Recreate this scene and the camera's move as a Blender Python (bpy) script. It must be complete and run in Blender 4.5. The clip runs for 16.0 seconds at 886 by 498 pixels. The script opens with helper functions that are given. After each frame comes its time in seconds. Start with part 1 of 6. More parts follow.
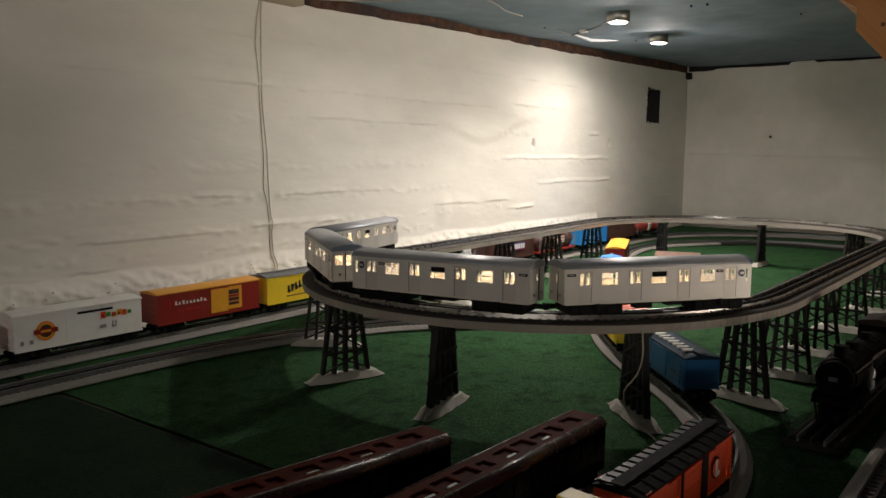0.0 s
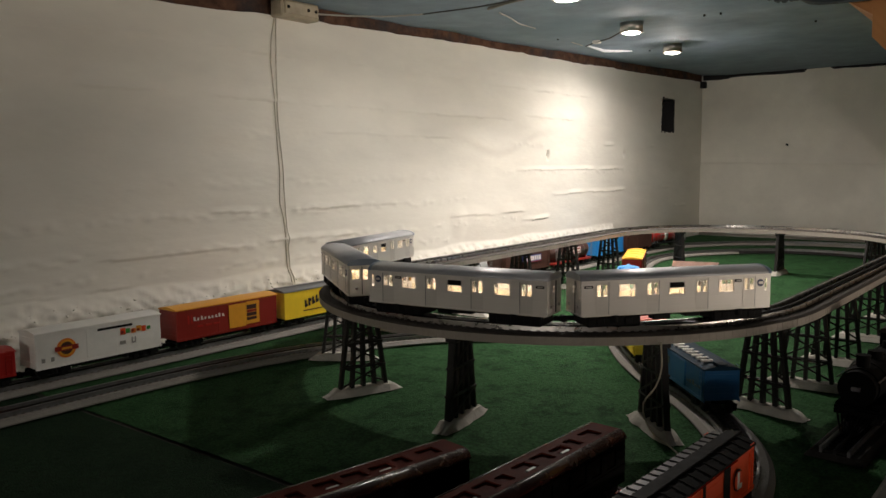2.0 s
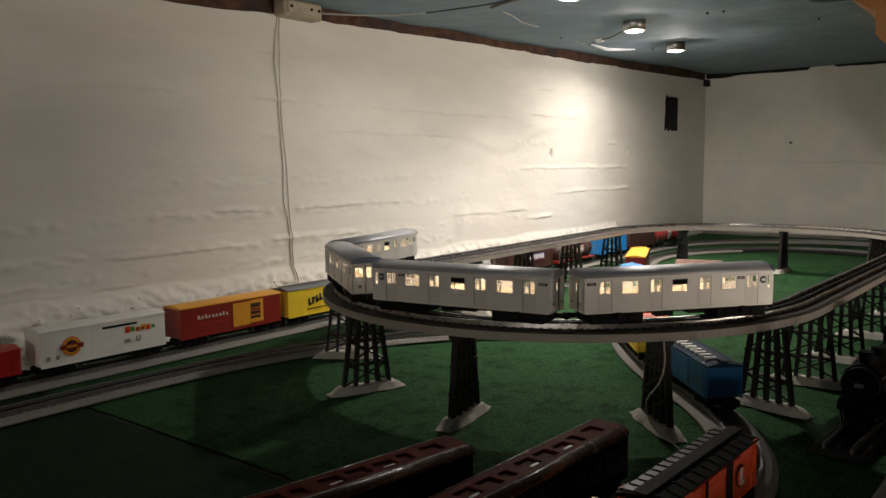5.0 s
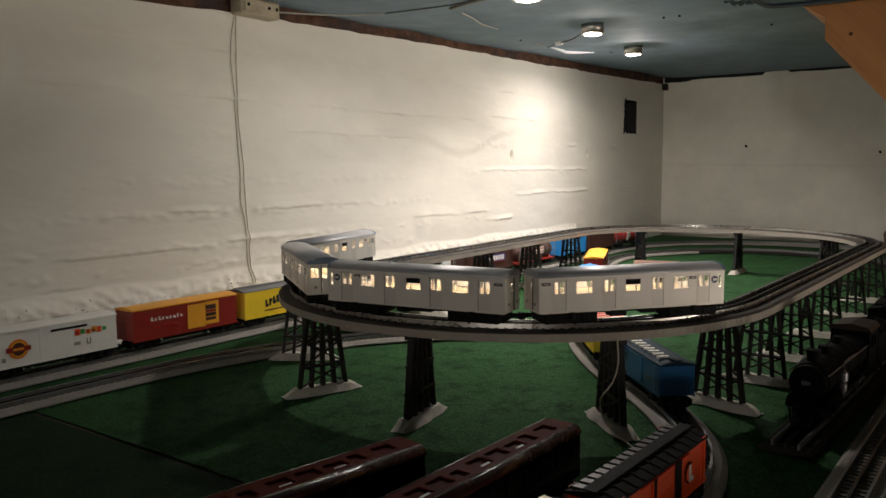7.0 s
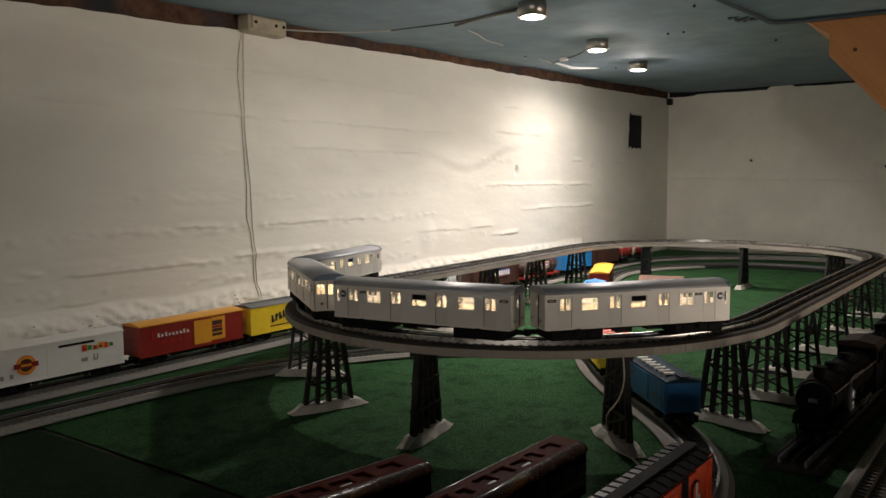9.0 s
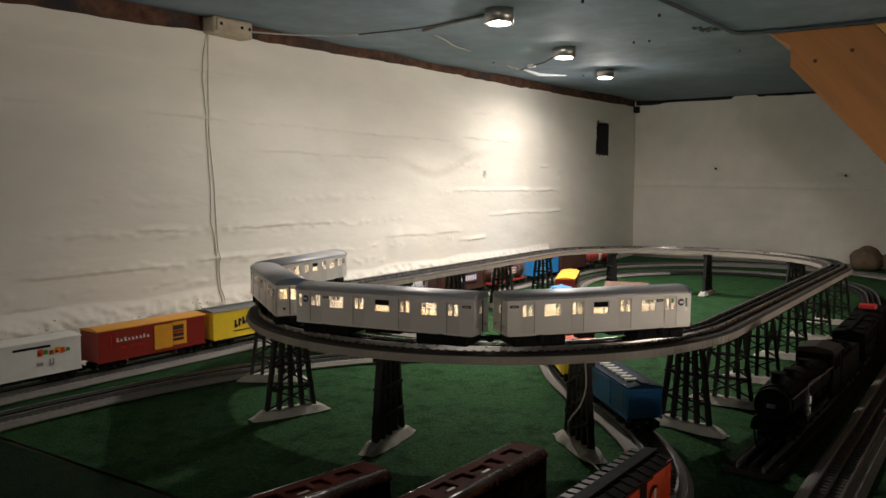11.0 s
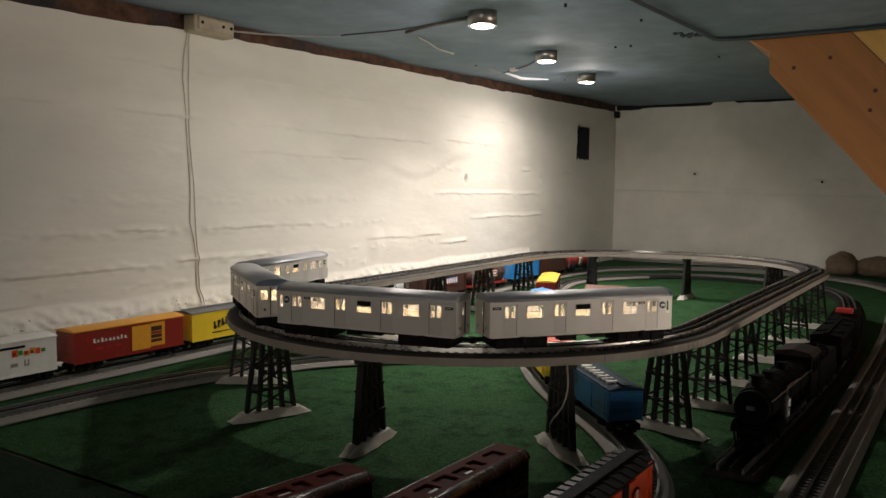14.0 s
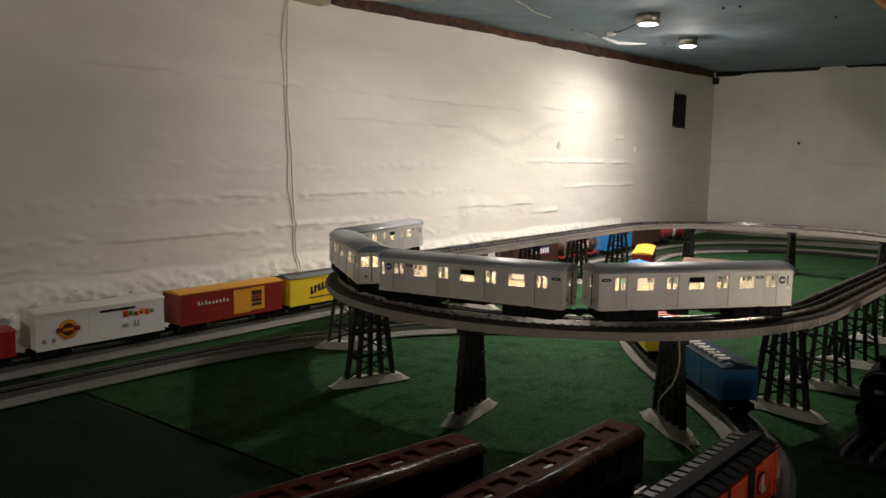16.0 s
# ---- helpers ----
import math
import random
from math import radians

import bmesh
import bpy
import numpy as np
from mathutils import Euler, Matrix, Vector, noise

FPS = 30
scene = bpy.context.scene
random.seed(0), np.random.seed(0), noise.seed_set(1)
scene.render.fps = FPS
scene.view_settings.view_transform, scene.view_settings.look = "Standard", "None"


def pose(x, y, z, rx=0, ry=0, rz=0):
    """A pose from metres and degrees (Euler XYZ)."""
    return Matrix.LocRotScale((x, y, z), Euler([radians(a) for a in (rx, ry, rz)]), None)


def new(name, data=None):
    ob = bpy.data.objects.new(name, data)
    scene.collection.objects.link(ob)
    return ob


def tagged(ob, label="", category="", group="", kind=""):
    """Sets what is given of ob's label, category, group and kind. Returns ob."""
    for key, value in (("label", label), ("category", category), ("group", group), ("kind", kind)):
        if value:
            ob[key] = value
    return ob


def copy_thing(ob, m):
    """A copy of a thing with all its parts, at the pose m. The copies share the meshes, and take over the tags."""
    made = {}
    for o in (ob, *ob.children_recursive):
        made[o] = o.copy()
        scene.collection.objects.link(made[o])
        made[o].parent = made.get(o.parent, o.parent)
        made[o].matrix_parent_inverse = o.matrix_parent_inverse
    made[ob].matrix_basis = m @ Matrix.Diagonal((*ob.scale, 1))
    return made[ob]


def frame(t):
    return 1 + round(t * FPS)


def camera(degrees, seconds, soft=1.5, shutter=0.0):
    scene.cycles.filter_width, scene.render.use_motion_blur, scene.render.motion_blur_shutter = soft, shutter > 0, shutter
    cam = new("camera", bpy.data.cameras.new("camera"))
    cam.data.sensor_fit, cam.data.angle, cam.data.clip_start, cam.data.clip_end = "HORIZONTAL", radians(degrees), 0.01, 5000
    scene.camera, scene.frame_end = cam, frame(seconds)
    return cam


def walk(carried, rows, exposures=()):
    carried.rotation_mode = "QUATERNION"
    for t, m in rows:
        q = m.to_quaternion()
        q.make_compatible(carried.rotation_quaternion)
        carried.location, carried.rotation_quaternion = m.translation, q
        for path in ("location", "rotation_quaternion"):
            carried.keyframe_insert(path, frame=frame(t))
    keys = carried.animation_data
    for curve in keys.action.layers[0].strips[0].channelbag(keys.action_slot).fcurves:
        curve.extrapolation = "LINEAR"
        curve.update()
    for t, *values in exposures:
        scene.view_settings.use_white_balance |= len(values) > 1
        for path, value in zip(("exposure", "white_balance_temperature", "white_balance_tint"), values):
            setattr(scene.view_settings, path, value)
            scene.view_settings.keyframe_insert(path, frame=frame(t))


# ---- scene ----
cam = camera(59.03, 16.0, soft=1.5)
# seconds, eye x, y, z, yaw, pitch, roll
ROWS = [
    (0.0, -0.0054, 0.0066, 1.5751, -53.338, -6.812, -0.386),
    (0.5, -0.0063, 0.0043, 1.5722, -52.614, -6.952, -0.353),
    (1.0, 0.0077, 0.0120, 1.5732, -52.955, -6.946, -0.537),
    (1.5, -0.0036, 0.0078, 1.5741, -52.146, -6.600, 0.057),
    (2.0, -0.0066, 0.0064, 1.5767, -52.267, -5.918, 0.439),
    (2.5, -0.0041, 0.0086, 1.5745, -52.178, -5.995, 0.441),
    (3.0, -0.0121, 0.0080, 1.5739, -51.970, -6.242, 0.313),
    (5.5, -0.0062, 0.0003, 1.5746, -52.165, -5.865, 0.731),
    (6.0, -0.0005, -0.0060, 1.5715, -53.694, -6.043, 0.249),
    (6.5, 0.0010, -0.0074, 1.5690, -54.445, -5.999, 0.281),
    (7.0, -0.0000, -0.0041, 1.5717, -54.663, -5.837, 0.315),
    (7.5, -0.0016, -0.0049, 1.5742, -54.407, -5.497, 0.571),
    (8.0, -0.0040, -0.0043, 1.5750, -54.219, -5.176, 0.631),
    (8.5, -0.0034, -0.0047, 1.5768, -54.307, -5.080, 0.612),
    (9.0, -0.0036, -0.0057, 1.5766, -54.285, -4.836, 0.385),
    (11.5, 0.0062, -0.0124, 1.5762, -56.984, -4.286, -0.149),
    (12.0, -0.0000, -0.0134, 1.5767, -57.421, -4.045, -0.136),
    (12.5, 0.0036, -0.0118, 1.5748, -57.900, -3.996, -0.360),
    (13.0, 0.0019, -0.0139, 1.5764, -57.632, -3.975, -0.589),
    (13.5, 0.0047, -0.0110, 1.5761, -58.194, -3.984, -0.609),
    (14.0, 0.0056, -0.0060, 1.5730, -57.888, -4.201, -0.649),
    (14.5, 0.0095, -0.0029, 1.5713, -58.657, -4.769, -0.761),
    (15.0, 0.0029, 0.0026, 1.5698, -57.948, -4.994, -0.771),
    (15.5, 0.0067, 0.0148, 1.5702, -54.289, -5.712, -0.084),
    (16.0, 0.0077, 0.0372, 1.5680, -51.939, -6.498, -0.957),
]
walk(cam, [(t, pose(x, y, z, 90 + pitch, roll, yaw)) for t, x, y, z, yaw, pitch, roll in ROWS])

# ---- places and sizes (metres) ----
TABLE = 1.200            # top of the layout
WALL_Y, END_X = 1.540, 4.296
LEFT_X, BACK_Y = -5.20, -1.90
C1X, C2X, CY, LOOP_R = 1.335, 2.430, 0.757, 0.428   # elevated oval


def ceil_z(x):
    return 2.060 - 0.027 * (END_X - x)


def deck_z(x):
    return 1.346 + 0.006 * (x - 0.90)   # top of the elevated roadbed


# ---- world and lamps ----
world = bpy.data.worlds.new("world")
scene.world = world
world.use_nodes = True
world.node_tree.nodes["Background"].inputs[0].default_value = (0.75, 0.80, 0.9, 1)
world.node_tree.nodes["Background"].inputs[1].default_value = 0.004
LAMPS = [(1.614, 0.901), (2.224, 1.019), (2.810, 1.124)]
LAMP_SHARE = ((0.84, 0.60), (0.96, 0.46), (1.22, 0.92))     # down, sideways
LAMP_W, LAMP_SIDE_W = 4.9, 4.7     # downward light, and what the lens spills sideways
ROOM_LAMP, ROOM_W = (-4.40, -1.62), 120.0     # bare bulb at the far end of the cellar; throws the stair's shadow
FILL_W = 9.5     # area lamp in an added, unseen wall opening; brightens the train's near side
LAMP_SPREAD = (165, 132, 172)     # degrees
LAMP_COL = (1.0, 0.90, 0.815)


# ---- materials ----
def mat(name, col, rough=0.6, metal=0.0, var=0.12, scale=40.0, bump=0.0, bump_scale=None, spec=0.5, coat=0.0,
        stain=None, stain_scale=3.0, stain_amt=0.4, stretch=None, grain=None, rnd=0.0, rvar=0.08):
    """Node material: base colour with fine grain, optional large stains, bump and a per-object shift."""
    m = bpy.data.materials.new(name)
    m.use_nodes = True
    nt = m.node_tree
    nd, lk = nt.nodes, nt.links
    b = nd["Principled BSDF"]
    b.inputs["Roughness"].default_value = rough
    b.inputs["Metallic"].default_value = metal
    b.inputs["Specular IOR Level"].default_value = spec
    b.inputs["Coat Weight"].default_value = coat
    tc = nd.new("ShaderNodeTexCoord")
    src = tc.outputs["Object"]
    if stretch:
        mp = nd.new("ShaderNodeMapping")
        mp.inputs["Scale"].default_value = stretch
        lk.new(src, mp.inputs["Vector"])
        src = mp.outputs["Vector"]
    if grain is not None:
        mp = nd.new("ShaderNodeMapping")
        mp.vector_type = "TEXTURE"
        mp.inputs["Rotation"].default_value = (grain, 0, 0)
        mp.inputs["Scale"].default_value = (1, 9, 0.8)
        lk.new(src, mp.inputs["Vector"])
        src = mp.outputs["Vector"]
    nz = nd.new("ShaderNodeTexNoise")
    nz.inputs["Scale"].default_value = scale
    nz.inputs["Detail"].default_value = 6
    nz.inputs["Roughness"].default_value = 0.65
    lk.new(src, nz.inputs["Vector"])
    mr = nd.new("ShaderNodeMapRange")
    mr.inputs["From Min"].default_value, mr.inputs["From Max"].default_value = 0.3, 0.7
    mr.inputs["To Min"].default_value, mr.inputs["To Max"].default_value = 1 - var, 1 + var
    lk.new(nz.outputs["Fac"], mr.inputs["Value"])
    mul = nd.new("ShaderNodeVectorMath")
    mul.operation = "SCALE"
    mul.inputs[0].default_value = col[:3]
    lk.new(mr.outputs["Result"], mul.inputs["Scale"])
    out = mul.outputs["Vector"]
    if stain:
        n2 = nd.new("ShaderNodeTexNoise")
        n2.inputs["Scale"].default_value = stain_scale
        n2.inputs["Detail"].default_value = 8
        n2.inputs["Roughness"].default_value = 0.6
        lk.new(src, n2.inputs["Vector"])
        r2 = nd.new("ShaderNodeMapRange")
        r2.inputs["From Min"].default_value, r2.inputs["From Max"].default_value = 0.48, 0.68
        r2.inputs["To Min"].default_value, r2.inputs["To Max"].default_value = 0, stain_amt
        lk.new(n2.outputs["Fac"], r2.inputs["Value"])
        mx = nd.new("ShaderNodeMix")
        mx.data_type = "RGBA"
        lk.new(r2.outputs["Result"], mx.inputs[0])
        lk.new(out, mx.inputs[6])
        mx.inputs[7].default_value = (*stain, 1)
        out = mx.outputs[2]
    if rnd:
        oi = nd.new("ShaderNodeObjectInfo")
        r3 = nd.new("ShaderNodeMapRange")
        r3.inputs["To Min"].default_value, r3.inputs["To Max"].default_value = 1 - rnd, 1 + rnd
        lk.new(oi.outputs["Random"], r3.inputs["Value"])
        m3 = nd.new("ShaderNodeVectorMath")
        m3.operation = "SCALE"
        lk.new(out, m3.inputs[0])
        lk.new(r3.outputs["Result"], m3.inputs["Scale"])
        out = m3.outputs["Vector"]
    lk.new(out, b.inputs["Base Color"])
    r4 = nd.new("ShaderNodeMapRange")
    r4.inputs["From Min"].default_value, r4.inputs["From Max"].default_value = 0.3, 0.7
    r4.inputs["To Min"].default_value, r4.inputs["To Max"].default_value = max(0.02, rough - rvar), min(1, rough + rvar)
    lk.new(nz.outputs["Fac"], r4.inputs["Value"])
    lk.new(r4.outputs["Result"], b.inputs["Roughness"])
    if bump:
        nb = nd.new("ShaderNodeTexNoise")
        nb.inputs["Scale"].default_value = bump_scale or scale
        nb.inputs["Detail"].default_value = 5
        lk.new(src, nb.inputs["Vector"])
        bp = nd.new("ShaderNodeBump")
        bp.inputs["Strength"].default_value = bump
        bp.inputs["Distance"].default_value = 0.004
        lk.new(nb.outputs["Fac"], bp.inputs["Height"])
        lk.new(bp.outputs["Normal"], b.inputs["Normal"])
    return m


def glow(name, col, strength):
    m = bpy.data.materials.new(name)
    m.use_nodes = True
    b = m.node_tree.nodes["Principled BSDF"]
    b.inputs["Base Color"].default_value = (*col, 1)
    b.inputs["Emission Color"].default_value = (*col, 1)
    b.inputs["Emission Strength"].default_value = strength
    return m


def glass(name, col=(1, 1, 1), rough=0.05, amount=0.93):
    m = bpy.data.materials.new(name)
    m.use_nodes = True
    b = m.node_tree.nodes["Principled BSDF"]
    b.inputs["Base Color"].default_value = (*col, 1)
    b.inputs["Roughness"].default_value = rough
    b.inputs["Transmission Weight"].default_value = amount
    b.inputs["IOR"].default_value = 1.1
    return m


M_WALL = mat("painted_concrete", (0.83, 0.80, 0.725), 0.85, var=0.05, scale=9, bump=0.22, bump_scale=60,
             stain=(0.62, 0.59, 0.53), stain_scale=2.2, stain_amt=0.4, spec=0.25, stretch=(0.38, 1, 1))
M_BRICK = mat("bare_brick_ledge", (0.115, 0.062, 0.042), 0.9, var=0.5, scale=30, bump=0.9, bump_scale=40,
              stain=(0.035, 0.040, 0.048), stain_scale=7, stain_amt=0.95, spec=0.1)
M_GAP = mat("near_black_gap", (0.018, 0.018, 0.02), 0.95, var=0.3, scale=20, bump=0.5)
M_CEIL = mat("blue_grey_ceiling_paint", (0.255, 0.325, 0.395), 0.8, var=0.15, scale=11, bump=0.25, bump_scale=24,
             stain=(0.13, 0.20, 0.23), stain_scale=1.6, stain_amt=0.5, spec=0.12)
M_PIPE = mat("dark_blue_grey_paint", (0.055, 0.072, 0.085), 0.7, var=0.25, scale=40, bump=0.4)
M_FLOOR = mat("basement_floor_concrete", (0.14, 0.13, 0.12), 0.8, var=0.15, scale=5, bump=0.3)
M_PLAIN = mat("grey_basement_wall", (0.30, 0.28, 0.25), 0.9, var=0.1, scale=4, bump=0.3)
# Plywood coloured near black, so the mat's seam reads as a shaded gap.
M_PLY = mat("seam_dark_plywood", (0.016, 0.012, 0.008), 0.7, var=0.2, scale=12, stretch=(1, 8, 8))
M_BED = mat("grey_plastic_roadbed", (0.225, 0.21, 0.19), 0.7, var=0.12, scale=160, bump=0.5, bump_scale=420,
            stain=(0.14, 0.13, 0.12), stain_scale=9, stain_amt=0.4)
# Inner track's bed, near black for the shade it lies in.
M_BEDD = mat("shaded_track_bed", (0.020, 0.019, 0.018), 0.85, var=0.3, scale=120, spec=0.1)
M_TIEG = mat("dusty_sleepers", (0.165, 0.152, 0.136), 0.8, var=0.2, scale=120, spec=0.2)
M_DECK = mat("pale_grey_deck_plastic", (0.345, 0.310, 0.270), 0.6, var=0.10, scale=140, bump=0.3, bump_scale=420,
             stain=(0.24, 0.21, 0.18), stain_scale=9, stain_amt=0.5)
M_BALLAST = mat("dark_brown_ballast", (0.060, 0.052, 0.046), 0.75, var=0.25, scale=150, bump=0.4, bump_scale=420, spec=0.25)
M_TIE = mat("dark_brown_sleepers", (0.052, 0.046, 0.042), 0.7, var=0.25, scale=120)
M_RAIL = mat("steel_rail", (0.48, 0.47, 0.46), 0.30, metal=1.0, var=0.15, scale=90)
M_RAILG = mat("dull_ground_rail", (0.25, 0.25, 0.255), 0.40, metal=0.8, var=0.2, scale=90)
M_RAILC = mat("blackened_rail", (0.05, 0.05, 0.05), 0.4, metal=0.8, var=0.15, scale=90)
M_TRESTLE = mat("black_brown_trestle_plastic", (0.0075, 0.006, 0.0055), 0.65, var=0.3, scale=150, rnd=0.25)
M_PLASTER = mat("white_plaster_footing", (0.43, 0.41, 0.365), 0.9, var=0.12, scale=60, bump=0.6, bump_scale=150,
                stain=(0.35, 0.32, 0.27), stain_scale=25, stain_amt=0.5, rnd=0.08)
M_STEEL = mat("brushed_stainless", (0.74, 0.71, 0.67), 0.40, metal=0.25, var=0.03, scale=30, stretch=(1, 1, 30), rvar=0.004)
M_STEELD = mat("stainless_door", (0.67, 0.64, 0.60), 0.42, metal=0.25, var=0.03, scale=30, stretch=(1, 1, 20), rvar=0.004)
M_ROOF = mat("grey_blue_car_roof", (0.43, 0.44, 0.47), 0.45, metal=0.20, var=0.08, scale=70, stain=(0.26, 0.27, 0.29), stain_scale=12, stain_amt=0.35)
M_BLACK = mat("matt_black_plastic", (0.005, 0.005, 0.0055), 0.72, var=0.3, scale=90, spec=0.16)
# Locomotive black, taken deeper for the deck's shade over this train.
M_LOCO = mat("shaded_locomotive_black", (0.0022, 0.0022, 0.0024), 0.8, var=0.3, scale=90, spec=0.06)
M_SOOT = mat("dusty_cab_roof", (0.022, 0.015, 0.012), 0.7, var=0.3, scale=60, spec=0.2)
M_DULL = mat("oily_dull_steel", (0.16, 0.16, 0.17), 0.35, metal=0.8, var=0.3, scale=90)
M_GLOSSK = mat("gloss_black", (0.006, 0.006, 0.0065), 0.22, spec=0.25, var=0.2, scale=50)
M_CREAM = mat("cream_interior", (0.75, 0.66, 0.50), 0.6, var=0.06, scale=40)
M_NAVY = mat("navy_paint", (0.02, 0.035, 0.10), 0.4, var=0.1, scale=60)
M_HOOD = mat("blue_grey_hood_paint", (0.20, 0.25, 0.33), 0.45, var=0.08, scale=60)
M_CHROME = mat("chrome", (0.55, 0.55, 0.56), 0.12, metal=1.0, var=0.05, scale=60)
M_HOUSING = mat("brushed_lamp_chrome", (0.42, 0.40, 0.38), 0.36, metal=1.0, var=0.10, scale=60)
M_WHITE = mat("white_car_paint", (0.84, 0.83, 0.79), 0.45, var=0.04, scale=50, stain=(0.55, 0.52, 0.46), stain_scale=14, stain_amt=0.25)
M_RED = mat("red_car_paint", (0.26, 0.018, 0.012), 0.42, var=0.06, scale=60)
M_DKRED = mat("dark_red_paint", (0.42, 0.018, 0.014), 0.42, var=0.08, scale=60)
M_GOLD = mat("golden_yellow_paint", (0.78, 0.36, 0.03), 0.42, var=0.06, scale=60)
M_YEL = mat("yellow_car_paint", (0.82, 0.58, 0.03), 0.42, var=0.05, scale=60)
M_AMBER = mat("amber_roof_paint", (0.85, 0.44, 0.04), 0.42, var=0.05, scale=60)
M_SILVER = mat("silver_grey_paint", (0.42, 0.43, 0.43), 0.38, metal=0.3, var=0.06, scale=50)
M_GREY = mat("grey_car_paint", (0.17, 0.175, 0.18), 0.5, var=0.1, scale=50)
M_SLAT = mat("lit_roof_slat", (0.05, 0.05, 0.054), 0.45, var=0.15, scale=60)
M_BROWN = mat("boxcar_brown", (0.055, 0.020, 0.014), 0.5, var=0.15, scale=60)
M_BLUE = mat("blue_car_paint", (0.022, 0.13, 0.32), 0.4, var=0.08, scale=60)
M_BLUER = mat("dark_blue_roof_paint", (0.012, 0.035, 0.060), 0.7, var=0.2, scale=60, spec=0.12)
M_BRBLUE = mat("bright_blue_paint", (0.02, 0.24, 0.62), 0.38, var=0.05, scale=60)
M_GREEN = mat("green_car_paint", (0.03, 0.32, 0.15), 0.42, var=0.06, scale=60)
M_ORANGE = mat("orange_red_paint", (0.80, 0.085, 0.018), 0.4, var=0.05, scale=60)
# Coach sides near black: the shade on them is put into the colour.
M_TUSCAN = mat("shaded_tuscan_gloss", (0.004, 0.0016, 0.0016), 0.10, var=0.1, scale=40, coat=0.1, spec=0.2)
M_COACHROOF = mat("coach_roof_paint", (0.105, 0.021, 0.014), 0.55, var=0.2, scale=50, stain=(0.035, 0.009, 0.008), stain_scale=15, stain_amt=0.5, spec=0.02, rvar=0.05)
# Shoulders darker than the roof top, the sides' shade carried into their colour.
M_SHOULDER = mat("shaded_gloss_shoulder", (0.035, 0.009, 0.007), 0.25, var=0.2, scale=50, spec=0.6, rvar=0.05)
M_WOOD = mat("stair_timber", (0.44, 0.185, 0.055), 0.5, var=0.16, scale=22, grain=radians(48.3),
             stain=(0.24, 0.085, 0.026), stain_scale=9, stain_amt=0.6, bump=0.12)
# Yellow timber paler than the stringer: stairwell light is put into the colour.
M_WOODY = mat("lit_stair_timber", (0.80, 0.47, 0.12), 0.5, var=0.10, scale=20, grain=radians(48.3))
M_LOG = mat("dark_log_wood", (0.050, 0.030, 0.020), 0.8, var=0.35, scale=120, rnd=0.3, bump=0.3)
M_SHINGLE = mat("brown_cabin_roof", (0.12, 0.058, 0.036), 0.75, var=0.2, scale=90, rnd=0.15, bump=0.3)
M_STONE = mat("grey_brown_boulder", (0.16, 0.115, 0.075), 0.95, var=0.3, scale=30, bump=0.9, bump_scale=60, stain=(0.07, 0.06, 0.05), stain_scale=9, stain_amt=0.6)
M_CABLE = mat("painted_cable", (0.74, 0.70, 0.62), 0.6, var=0.1, scale=60)
M_CABLED = mat("dark_cable", (0.05, 0.05, 0.05), 0.6, var=0.1, scale=60)
M_CABLEG = mat("grey_cable", (0.36, 0.35, 0.32), 0.5, var=0.1, scale=60)
M_SHEATH = mat("olive_grey_sheath", (0.15, 0.145, 0.12), 0.6, var=0.3, scale=60)
M_FEED = mat("cream_wire", (0.46, 0.41, 0.33), 0.5, var=0.08, scale=60)
M_BOX = mat("old_ivory_plastic", (0.44, 0.38, 0.28), 0.5, var=0.15, scale=40, stain=(0.3, 0.24, 0.16), stain_scale=25, stain_amt=0.5)
M_SPLOT = mat("bare_plaster_scar", (0.85, 0.87, 0.88), 0.35, var=0.08, scale=60)
M_PWHITE = mat("printed_white", (0.75, 0.72, 0.68), 0.45, var=0.05)
M_GLASS = glass("window_glass", (0.95, 0.93, 0.88))
M_BULB = glow("lamp_lens", (1.0, 0.93, 0.82), 40.0)
M_INLIGHT = glow("car_interior_light", (1.0, 0.89, 0.78), 9.5)


def grass_material():
    m = mat("green_grass_mat", (0.028, 0.081, 0.030), 0.95, var=0.7, scale=230, bump=0.9, bump_scale=420, spec=0.08,
            stain=(0.009, 0.026, 0.010), stain_scale=28, stain_amt=0.75)
    return m


M_GRASS = grass_material()
# Near-left sheet, darker and greyer than the main mat.
M_GRASSD = mat("dull_grass_mat", (0.015, 0.034, 0.017), 0.95, var=0.55, scale=230, bump=0.9, bump_scale=420, spec=0.08,
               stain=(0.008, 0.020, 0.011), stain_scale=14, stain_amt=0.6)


# ---- mesh helpers ----
def link_mesh(name, bm, material, smooth=False):
    me = bpy.data.meshes.new(name)
    bmesh.ops.recalc_face_normals(bm, faces=bm.faces[:])
    bm.to_mesh(me)
    bm.free()
    me.materials.append(material)
    if smooth:
        for p in me.polygons:
            p.use_smooth = True
    return new(name, me)


def part(name, bm, material, parent=None, label="", smooth=False):
    ob = link_mesh(name, bm, material, smooth)
    ob.parent = parent
    if label:
        ob["label"] = label
    return ob


def share(name, me, parent, m):
    """Another part on the same mesh."""
    ob = new(name, me)
    ob.parent = parent
    ob.matrix_basis = m
    return ob


def thing(name, label, category, group="", m=None):
    ob = new(name)
    ob.empty_display_size = 0.05
    tagged(ob, label, category, group)
    if m is not None:
        ob.matrix_basis = m
    return ob


